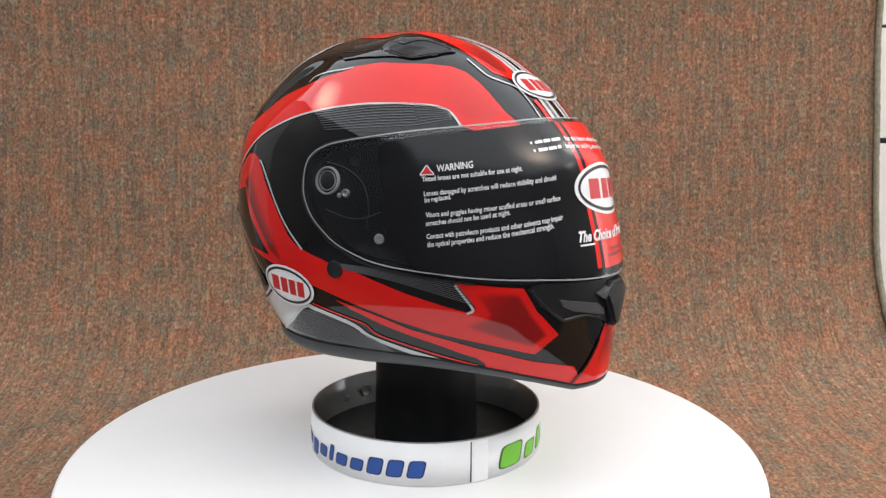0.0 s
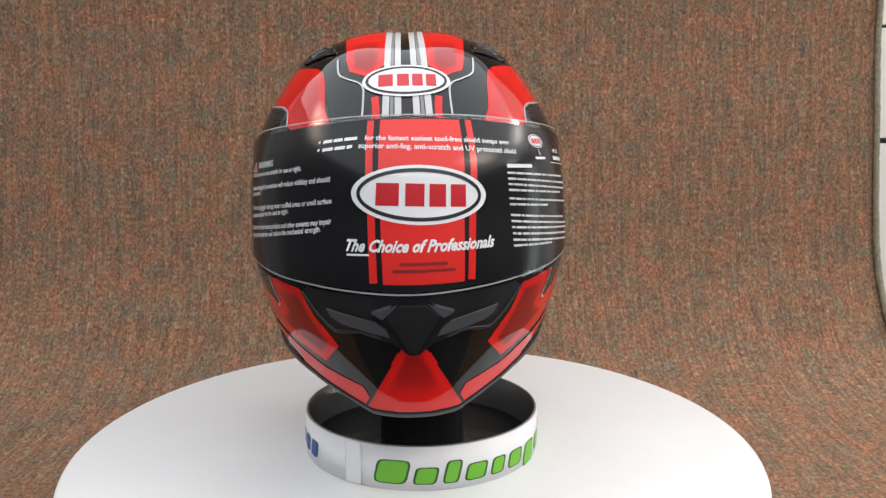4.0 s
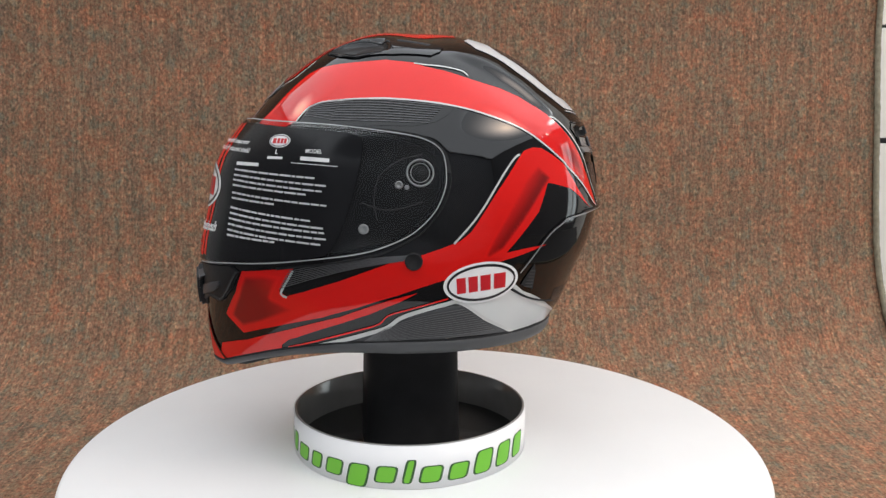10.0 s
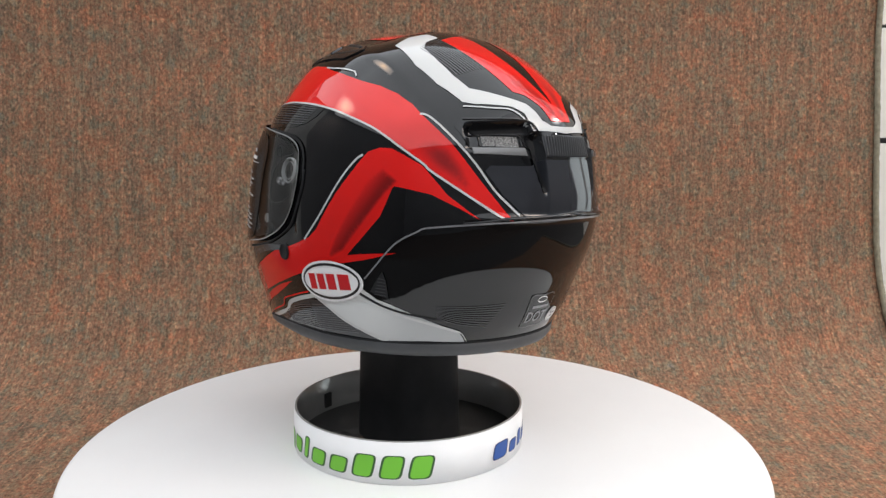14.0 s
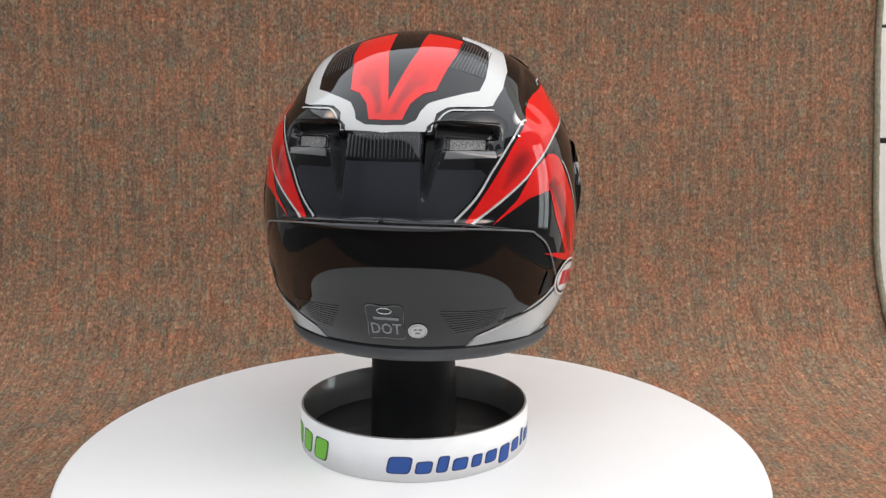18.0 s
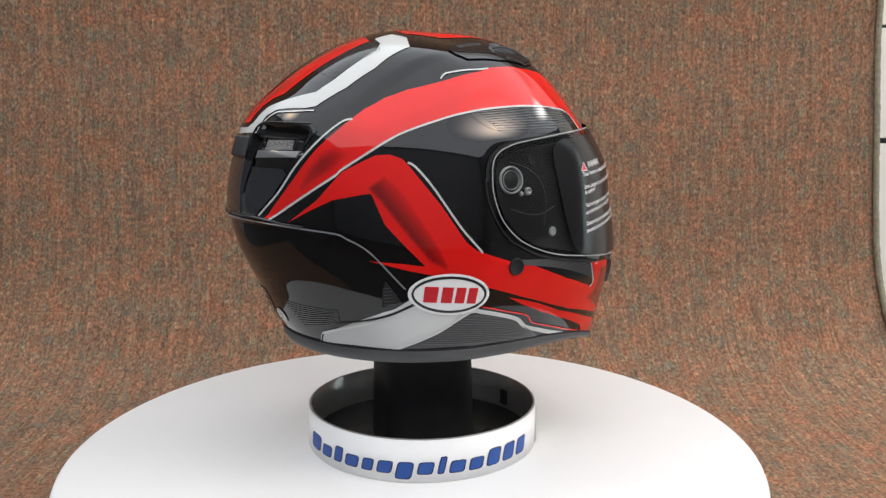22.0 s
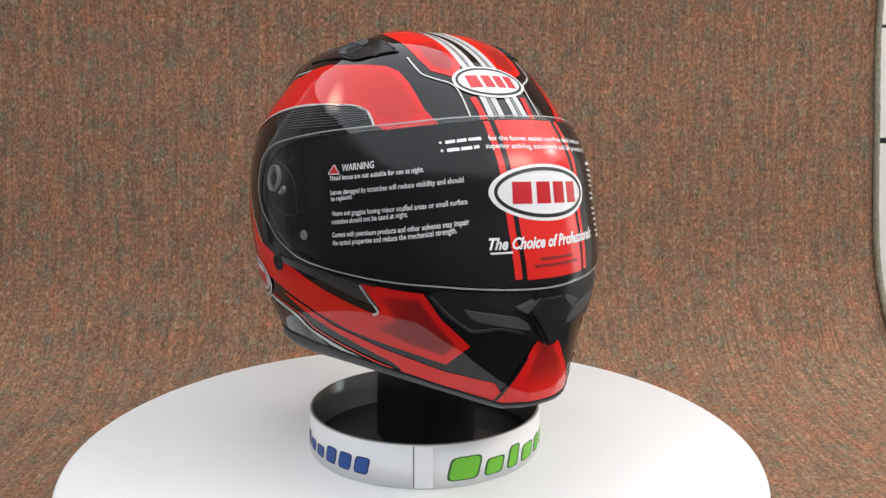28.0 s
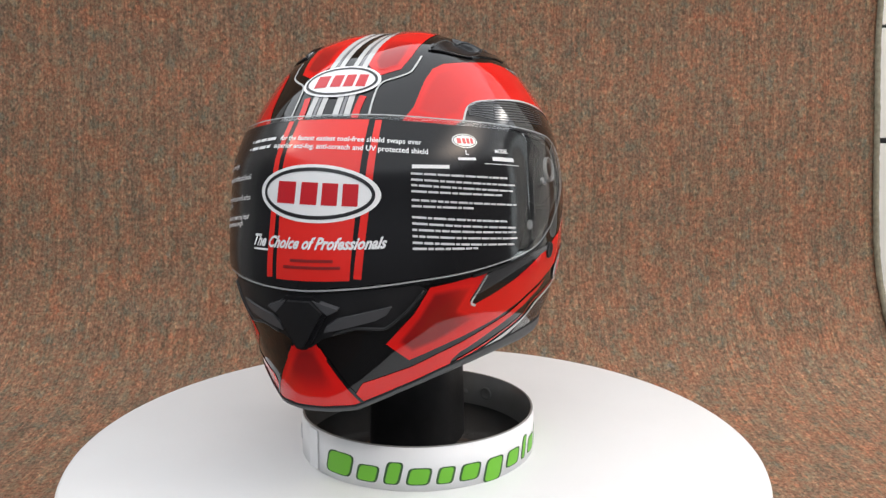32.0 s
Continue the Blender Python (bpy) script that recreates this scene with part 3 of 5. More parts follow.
def stroke(name, path, mat, parent, label="", width=0.0015, way=way_side, lift=0.0007, mirror=False, closed=False, taper=False, thick=0.0):
    """A painted line or raised rib of the given width along a smooth path on the shell."""
    path = settle(path, way)
    if mirror:
        path = [(-a, b) if way is way_side else (a, -b) for a, b in path]
    c = curve_through(path, closed=closed)
    squeeze = np.cos(np.radians(c[:, 1]))
    flat = np.stack([c[:, 0] * squeeze, c[:, 1]], 1)
    d = (np.roll(flat, -1, 0) - np.roll(flat, 1, 0)) if closed else np.gradient(flat, axis=0)
    d /= np.linalg.norm(d, axis=1)[:, None] + 1e-9
    half = np.full(len(c), math.degrees(width / 2 / 0.148))
    if taper:
        half *= np.linspace(1.0, 0.25, len(c))
    off = np.stack([-d[:, 1] / squeeze, d[:, 0]], 1) * half[:, None]
    sides = [above_rim(c + off, way), above_rim(c - off, way)]
    layers = [on_shell(s, way, lift) for s in sides]
    if thick:
        layers = [on_shell(sides[0], way, lift - thick), on_shell(c + off * 0.6, way, lift), on_shell(c - off * 0.6, way, lift), on_shell(sides[1], way, lift - thick)]
    bm = bmesh.new()
    rows = [[bm.verts.new(p) for p in layer] for layer in layers]
    n = len(c)
    for a, b in zip(rows, rows[1:]):
        for k in range(n if closed else n - 1):
            bm.faces.new((a[k], a[(k + 1) % n], b[(k + 1) % n], b[k]))
    if thick and not closed:
        bm.faces.new([r[0] for r in rows])
        bm.faces.new([r[-1] for r in rows][::-1])
    bmesh.ops.recalc_face_normals(bm, faces=bm.faces[:])
    f = bm.faces[:][0]
    if f.normal.dot(f.calc_center_median()) < 0:
        bmesh.ops.reverse_faces(bm, faces=bm.faces[:])
    return part(name, bm, mat, parent, label)


def both_strokes(name, path, mat, parent, label="", width=0.0015, **more):
    return [stroke(name, path, mat, parent, label, width, mirror=m, **more) for m in (False, True)]


def spot_on(uv, way=way_side, lift=0.0):
    """The pose of a small fitting on the shell: its z axis stands on the surface."""
    uv = np.array([uv], float)
    p, n = on_shell(uv, way, lift)[0], shell_normals(uv, way)[0]
    return Matrix.Translation(p) @ Vector(n).to_track_quat("Z", "Y").to_matrix().to_4x4()


def fitting(name, profile, uv, mat, parent, label="", lift=0.0, steps=40, way=way_side):
    """A small turned piece (a ring, bolt or plug) on the shell."""
    bm = bmesh.new()
    lathe(bm, profile, steps)
    bmesh.ops.recalc_face_normals(bm, faces=bm.faces[:])
    ob = part(name, bm, mat, parent, label)
    ob.matrix_basis = spot_on(uv, way, lift)
    return ob


def affine(left, right, top, bottom):
    """A badge's middle and half axes, from its four ends in the chart."""
    l, r, t, b = (np.array(p, float) for p in (left, right, top, bottom))
    return (l + r + t + b) / 4, (r - l) / 2, (t - b) / 2


def badge(name, frame_of, parent, label, way=way_side, lift=0.0008, mirror=False):
    """An oval white badge with a black inner line and red blocks where its mark stands."""
    mid, a, b = frame_of
    turn = [i * 2 * math.pi / 48 for i in range(48)]
    ring = lambda k: [tuple(mid + k * (a * math.cos(t) + b * math.sin(t))) for t in turn]
    ob = sheet(name, ring(1.0), BADGE_WHITE, parent, label, way=way, lift=lift, mirror=mirror)
    inner = 1.0 - 0.14
    stroke("badge_line", [tuple(mid + (a * inner * math.cos(t) * 1.035 + b * inner * math.sin(t) * 0.96)) for t in turn[::3]], INK_BLACK, ob, "", 0.062 * math.radians(np.linalg.norm(b)) * 0.148 * 2, way=way, lift=lift + 0.0002, mirror=mirror, closed=True)
    for x0, x1 in ((-0.63, -0.30), (-0.21, 0.06), (0.13, 0.37), (0.44, 0.67)):
        quad = [tuple(mid + a * x + b * y) for x, y in ((x0, -0.40), (x1, -0.40), (x1, 0.36), (x0, 0.36))]
        sheet("badge_block", quad, INK_RED, ob, way=way, lift=lift + 0.0002, mirror=mirror)
    return ob


def words(name, text, start, end, height, mat, parent, lift, slant=0.0, label="", bold=0.018):
    """A printed line of text on the shield, from start to end (degrees), its capitals that high (degrees)."""
    cu = bpy.data.curves.new(name, "FONT")
    cu.body, cu.shear, cu.resolution_u, cu.offset = text, slant, 2, bold
    ob = new(name, cu)
    me = bpy.data.meshes.new_from_object(ob.evaluated_get(bpy.context.evaluated_depsgraph_get()))
    bpy.data.objects.remove(ob)
    n = len(me.vertices)
    co = np.empty(n * 3)
    me.vertices.foreach_get("co", co)
    co = co.reshape(-1, 3)
    u = (co[:, 0] - co[:, 0].min()) / (np.ptp(co[:, 0]) + 1e-9)
    v = co[:, 1] / 0.69
    a, b = np.array(start, float), np.array(end, float)
    uv = a + u[:, None] * (b - a) + v[:, None] * np.array([0, height])
    pts = on_shell(uv, way_side, lift)
    me.vertices.foreach_set("co", pts.ravel())
    me.materials.clear()
    me.materials.append(mat)
    me.update()
    line = new(name, me)
    line.parent = parent
    return tagged(line, label)


def bar(name, start, end, height, mat, parent, lift):
    """A plain bar where a line of writing stands that cannot be read."""
    (a, b), (c, d) = start, end
    return sheet(name, [(a, b), (c, d), (c, d + height), (a, b + height)], mat, parent, lift=lift)


# ---- the helmet ----
HELMET_POSE = pose(-0.00538, -0.00431, 0.2186, 0, 0, -51.3) @ pose(0, 0, 0, 1.2)
TURNTABLE = turntable()
STAND = stand()
HELMET = tagged(new("motorcycle_helmet"), "glossy black and red full-face helmet with white and silver graphics", "helmet")

BADGE_WHITE = paint("badge_white", (0.82, 0.82, 0.82), fleck=0.01)
STRIPE_GREY = paint("stripe_grey", (0.22, 0.22, 0.23))
LIP_HIGHLIGHT = material("lip_highlight_grey", (0.20, 0.20, 0.21), 0.3, coat=0.5)
CHIN_FADE = fading("airbrushed_chin_red", RED_C, (0.30, 0.007, 0.007), 0.0, 0.95)
DARK_FADE = fading("airbrushed_dark_red", RED_C, (0.25, 0.006, 0.006), 0.0, 0.95)
BAND_FADE = fading("band_dark_red", RED_C, (0.54, 0.012, 0.010), 0.0, 0.95)
CHEVRON_FADE = fading("chevron_dark_red", RED_C, (0.17, 0.004, 0.004), 0.05, 0.95)
INSET = fading("inset_dark_red", RED_C, (0.23, 0.005, 0.005), 0.0, 0.9)
SILL = paint("sill_grey", (0.034, 0.035, 0.039))
WHITE_FLANK = fading("flank_grey", (0.60, 0.61, 0.60), (0.42, 0.43, 0.43), 0.2, 0.9)
CROWN_RED = fading("crown_red", RED_C, (0.55, 0.012, 0.010))
CROWN_DARK = fading("crown_dark_red", RED_C, (0.34, 0.010, 0.010), 0.0, 0.9)
FRONT_DARK = fading("front_dark_red", RED_C, (0.33, 0.010, 0.010), 0.0, 0.9)
RIB_GREY = material("rib_grey_plastic", (0.05, 0.051, 0.054), 0.28)
GRILLE = grain(material("wire_grille", (0.2, 0.2, 0.2), 0.35, metal=0.8), (0.04, 0.04, 0.04), (0.42, 0.41, 0.40), 900, (0.25, 0.45), 0.6)
SATIN_GREY = material("satin_grey_plastic", (0.026, 0.027, 0.029), 0.3)
FAINT_RIB = paint("faint_rib", (0.05, 0.05, 0.053))
# lighter copy of the vent plastic: lit facets and reflections put into colour
LIT_FACET = material("lit_facet_grey", (0.06, 0.06, 0.064), 0.28)
SATIN_BLACK = material("satin_black_plastic", (0.009, 0.009, 0.010), 0.3, spec=0.2)
CLEAR_PLASTIC = material("clear_moulding", (0.40, 0.41, 0.41), 0.1)
SHIELD_RIM = material("polished_edge", (0.34, 0.35, 0.35), 0.1)
LEDGE = paint("polished_grey", (0.16, 0.16, 0.16), 0.2)
# vent black lifted towards blue: the face's bluish sheen put into its colour
SPOILER_SHEEN = paint("spoiler_black_with_sheen", (0.021, 0.0225, 0.027), 0.25)
VENT_BLACK = paint("vent_black", (0.010, 0.010, 0.011), 0.25)
INK_DARK_RED = material("dark_red_ink", (0.22, 0.01, 0.01), 0.3)
INK_SOFT = material("soft_grey_ink", (0.58, 0.58, 0.59), 0.4)
STICKER = material("silver_sticker", (0.62, 0.62, 0.60), 0.3)
CHROME = material("clear_bolt", (0.55, 0.55, 0.55), 0.12, metal=0.7)

shell_mesh("shell", BLACK, HELMET, "glossy black shell")


def rim_trim():
    """The rubber moulding round the opening, and the dark cloth neck roll inside it."""
    psi = np.arange(180) * 2.0 - 180
    rim = rim_elevation(psi)
    edge = on_shell(np.stack([psi, rim], 1), way_side)
    front = np.clip((edge[:, 0] - 0.03) / 0.11, 0, 1)
    out = edge / np.linalg.norm(edge[:, :2], axis=1)[:, None] * (1, 1, 0)
    for name, mat, section, label in (
            ("rim_trim", RUBBER, [(0.0002, 0.0012), (0.0014, 0.0006), (0.0006, -0.0062), (-0.0020, -0.0100), (-0.006, -0.0108), (-0.010, -0.005), (-0.008, 0.002)], "dark grey rubber rim moulding"),
            ("trim_groove", LINER, [(0.0004, 0.0016), (0.0014, 0.0013), (0.0017, 0.0004), (0.0014, -0.0002)], "dark sheet for the shade in the groove above the rim moulding"),
            ("neck_roll", LINER, [(-0.009, -0.005), (-0.012, -0.011), (-0.018, -0.013), (-0.028, -0.009), (-0.036, 0.004), (-0.036, 0.03)], "black cloth neck roll")):
        bm = bmesh.new()
        rows = [[bm.verts.new(p + o * a + np.array([0, 0, b * (1 - 0.62 * f) if b < 0 else b])) for p, o, f in zip(edge, out, front)] for a, b in section]
        for a, b in zip(rows, rows[1:]):
            for k in range(180):
                bm.faces.new((a[k], b[k], b[(k + 1) % 180], a[(k + 1) % 180]))
        part(name, bm, mat, HELMET, label)


rim_trim()

# painted graphics, the right half and its mirror
both("upper_red_panel", [(-41.0, 25.1), (-43.1, 28.8), (-46.3, 30.9), (-51.6, 32.2), (-63.1, 33.6), (-74.0, 34.2), (-88.5, 33.4), (-100.4, 31.2), (-109.7, 28.2), (-118.6, 24.5), (-123.7, 21.6), (-129.0, 17.9), (-136.4, 12.6), (-138.5, 10.4), (-148.7, 3.6), (-156.9, -1.9), (-160.2, -2.7), (-155.6, 2.9), (-150.4, 9.7), (-147.3, 13.9), (-144.0, 18.2), (-138.5, 23.9), (-135.8, 26.8), (-132.5, 31.1), (-126.7, 35.7), (-119.0, 39.3), (-106.1, 42.8), (-94.8, 45.6), (-86.2, 47.2), (-81.3, 48.6), (-68.7, 49.0), (-62.4, 48.1), (-48.3, 46.5), (-39.0, 45.1), (-33.9, 42.7), (-30.4, 38.3), (-28.2, 34.0), (-25.8, 28.5), (-22.3, 23.9), (-36.0, 22.3)], RED, HELMET, "red side panel", lift=0.0003, step=1.2)
both_strokes("side_line", [(-40.8, 24.5), (-43.1, 28.8), (-46.3, 30.9), (-51.6, 32.2), (-63.1, 33.6), (-74.0, 34.2), (-88.5, 33.4), (-100.4, 31.2), (-109.7, 28.2), (-118.6, 24.5), (-123.7, 21.6), (-129.0, 17.9), (-136.4, 12.6), (-138.5, 10.6), (-148.7, 3.7), (-157.4, -1.9)], SILVER, HELMET, "thin silver line", 0.0016, lift=0.0007)
both_strokes("short_line", [(-105.7, 43.8), (-104.3, 45.3), (-102.0, 46.1), (-92.3, 47.4), (-87.4, 47.7), (-81.7, 48.2)], SILVER, HELMET, "short silver line", 0.0014, lift=0.0007)
both_strokes("rear_line", [(-135.2, 27.1), (-138.1, 25.9), (-144.0, 20.0), (-150.5, 12.3), (-155.7, 4.9), (-161.8, -1.1)], SILVER, HELMET, "thin silver line", 0.0016, lift=0.0007)
both("chevron_panel", [(-119.3, 16.7), (-123.1, 17.7), (-126.9, 17.3), (-130.6, 15.4), (-136.3, 12.1), (-143.0, 4.1), (-151.4, -2.3), (-145.8, 0.7), (-138.5, 4.3), (-130.4, 6.1), (-127.8, 6.5), (-123.9, -2.3), (-117.2, -9.7), (-112.2, -14.8), (-119.4, -13.7), (-128.8, -12.7), (-117.8, -15.8), (-108.8, -17.8), (-99.9, -18.5), (-92.9, -18.5), (-94.9, -11.6), (-99.7, -7.8), (-108.1, 4.0), (-116.4, 13.8)], RED, HELMET, "red chevron panel", lift=0.0003, fade=[(-110.0, 9.0), (-127.4, 0.1)])
both_strokes("chevron_line", [(-117.6, 15.7), (-115.1, 14.3), (-109.9, 8.5), (-101.3, -3.5), (-93.9, -11.5)], SILVER, HELMET, "thin silver line", 0.0017, lift=0.0007)
both("lower_red_panel", [(-99.7, -9.5), (-95.4, -10.9), (-89.4, -13.1), (-84.1, -14.7), (-75.2, -16.3), (-67.8, -18.5), (-58.2, -21.0), (-47.2, -22.9), (-41.3, -23.6), (-39.4, -22.2), (-45.0, -16.8), (-42.9, -16.7), (-34.2, -16.9), (-28.2, -16.9), (-24.3, -21.7), (-17.6, -26.5), (-22.7, -31.0), (-30.0, -30.6), (-50.6, -30.4), (-62.7, -29.0), (-76.3, -26.4), (-89.3, -23.0), (-100.0, -20.7), (-108.8, -18.2)], RED, HELMET, "red lower side panel", lift=0.0003, step=1.2)
both("dark_inset", [(-40.9, -18.6), (-34.9, -17.7), (-28.9, -17.8), (-25.0, -22.4), (-19.8, -26.7), (-23.4, -29.7), (-30.2, -29.2), (-39.2, -28.2), (-43.5, -27.3), (-39.5, -25.2), (-36.4, -23.6)], INSET, HELMET, "dark red airbrushed inset", lift=0.0005, step=0.5, soft=1.5, fade=[(-47.0, -18.0), (-29.0, -24.5)])
both("second_red_stripe", [(-82.6, -26.1), (-72.4, -27.9), (-56.4, -31.0), (-38.7, -32.0), (-29.7, -32.2), (-22.7, -32.7), (-11.9, -33.2), (-7.7, -38.1), (-21.6, -36.1), (-34.0, -37.7), (-34.9, -35.5), (-37.7, -34.6), (-40.5, -34.5), (-55.8, -33.0), (-66.1, -31.4), (-76.0, -28.7)], RED, HELMET, "red chin stripe", lift=0.0005, step=1.5)
both_strokes("thin_red_line", [(-92.5, -28.3), (-81.5, -30.7), (-72.5, -32.4), (-68.8, -34.8), (-60.8, -35.9), (-48.0, -36.6), (-36.9, -36.5)], RED, HELMET, "thin red line", 0.0012, lift=0.0007)
both_strokes("lower_white_line", [(-96.6, -28.9), (-83.4, -31.8), (-76.4, -33.6), (-71.9, -36.1), (-66.5, -37.1), (-55.8, -38.0), (-42.5, -38.2)], SILVER, HELMET, "white line", 0.0034, lift=0.0007)
both("sill_panel", [(-98.2, -30.7), (-92.9, -30.8), (-75.2, -34.5), (-68.4, -37.6), (-42.0, -38.7), (-52.0, -40.7), (-80.0, -42.1), (-101.4, -41.3), (-121.4, -41.4), (-109.0, -36.2), (-102.5, -32.6)], SILL, HELMET, "grey striped sill panel", lift=0.0003)
both("white_flank", [(-92.9, -29.2), (-100.5, -31.5), (-109.0, -36.2), (-121.0, -41.6), (-138.7, -40.5), (-152.6, -40.7), (-149.5, -36.8), (-139.1, -33.2), (-126.2, -28.8), (-121.7, -27.6), (-114.9, -23.6), (-103.8, -25.1)], WHITE_FLANK, HELMET, "pale grey flank panel", lift=0.0003, fade=[(-111.5, -27.0), (-137.9, -43.4)])
both_strokes("flank_edge", [(-153.0, -40.2), (-150.6, -37.4), (-147.6, -36.2), (-139.1, -34.0), (-129.7, -31.9), (-122.0, -29.4)], WHITE, HELMET, "white flank edge", 0.0022, lift=0.0007)
both_strokes("flank_front_edge", [(-123.3, -41.6), (-113.7, -38.1), (-106.8, -35.2), (-100.5, -31.5), (-96.6, -29.5)], WHITE, HELMET, "white flank edge", 0.0028, lift=0.0007)
both("carbon_panel", [(-84.1, -14.9), (-77.0, -14.3), (-64.3, -15.4), (-44.9, -17.1), (-40.8, -22.2), (-42.3, -23.3), (-47.2, -22.8), (-58.3, -20.6), (-67.8, -18.2), (-75.2, -16.1)], GREY, HELMET, "dark ribbed insert", lift=0.0005)
both_strokes("carbon_line", [(-44.9, -17.3), (-42.5, -20.0), (-40.0, -22.7), (-41.5, -23.9)], SILVER, HELMET, "thin silver line", 0.0016, lift=0.0007)
both("upper_carbon_panel", [(-42.4, 26.9), (-45.1, 29.3), (-48.4, 30.9), (-53.1, 31.9), (-63.3, 33.3), (-74.1, 33.8), (-88.6, 33.0), (-96.5, 31.8), (-93.6, 29.1), (-88.9, 26.7), (-81.4, 25.2), (-71.9, 25.1), (-61.9, 24.3), (-53.2, 24.1)], GREY, HELMET, "dark ribbed panel", lift=0.0003)
both("crown_red_panel", [(-22.9, -4.9), (-25.6, -15.9), (-36.7, -15.4), (-55.9, -11.4), (-57.7, -8.3), (-61.5, -5.6), (-66.5, -4.1), (-66.7, 0.7), (-64.6, 0.7), (-39.0, -4.1)], CROWN_RED, HELMET, "red crown panel", way=way_top, lift=0.0003, fade=[(-65.2, -3.7), (-24.0, -12.0)], step=1.2)
both("crown_dark_inset", [(-43.8, -4.8), (-42.6, -11.4), (-54.4, -9.9), (-56.2, -7.0), (-61.7, -3.9), (-65.3, -3.0), (-65.4, -0.4), (-61.9, -1.1)], CROWN_DARK, HELMET, "dark red inset", way=way_top, lift=0.0005, step=1.0, soft=1.3, fade=[(-42.0, -7.9), (-62.0, -1.9)])
both("white_bracket", [(-17.0, -14.5), (-14.5, -20.0), (-18.0, -28.3), (-33.9, -31.1), (-45.7, -30.2), (-55.9, -27.1), (-57.8, -24.4), (-61.2, -14.8), (-63.7, -12.2), (-69.0, -11.4), (-70.0, 1.0), (-68.2, 1.0), (-67.9, -4.8), (-66.3, -7.5), (-63.7, -8.3), (-60.8, -10.0), (-56.9, -16.0), (-51.7, -23.1), (-44.8, -24.6), (-36.5, -24.9), (-28.0, -24.2), (-24.5, -21.0), (-23.5, -15.5)], WHITE, HELMET, "white angular band", way=way_top, lift=0.0005, step=1.2)
both_strokes("bracket_line", [(-67.3, -12.2), (-64.4, -13.5), (-61.9, -15.9), (-60.4, -20.7), (-57.4, -27.6)], SILVER, HELMET, "thin silver line", 0.0012, way=way_top, lift=0.0007)
# the lip edge's thin highlight, drawn as a grey line
both_strokes("lip_line", [(-118.2, -21.2), (-121.6, -17.5), (-128.3, -10.0), (-134.5, -6.2), (-139.4, -4.6), (-161.4, -2.7), (-180.0, -2.2)], LIP_HIGHLIGHT, HELMET, "thin grey line for the highlight along the lip", 0.0013, lift=0.0016)
both("front_red_panel", [(-12.8, -5.7), (-12.4, -14.2), (0.0, -16.2), (11.0, -17.4), (20.7, -18.2), (26.7, -17.9), (32.5, -17.5), (39.0, -17.2), (45.5, -16.0), (49.0, -11.2), (49.6, -9.9), (44.4, -6.0), (34.5, -5.8), (20.0, -5.6), (0.0, -5.6)], RED, HELMET, "red forehead panel", way=way_top, lift=0.0003, step=1.2)
both("front_dark_inset", [(29.5, -15.8), (29.0, -7.0), (42.8, -7.6), (46.6, -9.5), (46.6, -11.6), (44.0, -14.9), (39.0, -15.5)], FRONT_DARK, HELMET, "dark red inset", way=way_top, lift=0.0005, step=1.0, soft=1.1, fade=[(24.0, -9.0), (40.0, -12.0)])
both_strokes("forehead_line", [(37.5, -19.8), (41.9, -19.6), (46.1, -18.8), (49.2, -15.9), (51.5, -12.9), (54.0, -11.7), (58.6, -11.5), (63.6, -11.6)], SILVER, HELMET, "thin silver line", 0.0014, way=way_top, lift=0.0007)
both_strokes("forehead_red_stripe", [(57.5, -8.5), (61.1, -8.1), (65.1, -8.0)], RED, HELMET, "red stripe", 0.0050, way=way_top, lift=0.0005)
both_strokes("chin_edge", [(-3.0, -26.4), (-6.0, -30.2), (-9.4, -34.8)], RED, HELMET, "bright red edge", 0.0026, lift=0.0010, taper=True)
both_strokes("white_stripe", [(-9.0, -4.7), (0.0, -4.7), (20.0, -4.8), (40.0, -5.1), (64.5, -5.6)], WHITE, HELMET, "white racing stripe", 0.0046, way=way_top, lift=0.0005)
both_strokes("grey_stripe", [(-9.0, -3.4), (0.0, -3.4), (20.0, -3.5), (40.0, -3.7), (64.5, -4.0)], STRIPE_GREY, HELMET, "grey racing stripe", 0.0024, way=way_top, lift=0.0005)
both_strokes("white_stripe", [(-9.0, -2.1), (0.0, -2.1), (20.0, -2.1), (40.0, -2.2), (64.5, -2.4)], WHITE, HELMET, "white racing stripe", 0.0044, way=way_top, lift=0.0005)
both("band_dark_fade", [(130.0, 17.6), (134.0, 19.5), (139.5, 20.0), (144.0, 17.0), (147.2, 12.4), (149.5, 7.0), (147.9, 4.9), (144.2, 7.7), (138.9, 11.2)], DARK_FADE, HELMET, "dark red airbrushed tip", lift=0.0005, soft=3.2, fade=[(131.0, 17.5), (141.0, 12.5)], step=1.2)
both("chevron_dark_fade", [(-129.6, 7.9), (-124.4, 12.4), (-119.0, 8.6), (-112.2, -1.5), (-106.6, -10.6), (-104.0, -16.0), (-106.1, -16.6), (-111.2, -13.8), (-118.8, -4.5), (-125.7, 4.2)], CHEVRON_FADE, HELMET, "dark red airbrushed inset", lift=0.0005, step=1.0, soft=1.3, fade=[(-113.6, 4.6), (-121.0, -1.0)])
whole("chin_red_panel", [(0, -26.2), (-2.7, -25.6), (-7.4, -31.6), (-12.1, -37.9), (-9.0, -38.6), (0, -38.9)], RED, HELMET, "red chin panel", lift=0.0008, step=0.6)
whole("chin_dark_fade", [(0.0, -25.8), (-2.2, -26.2), (-5.6, -30.8), (-9.6, -36.0), (0, -36.6)], CHIN_FADE, HELMET, "dark red airbrushed chin", lift=0.0011, step=0.6, soft=1.6, fade=[(0.0, -35.0), (0.0, -29.5)])

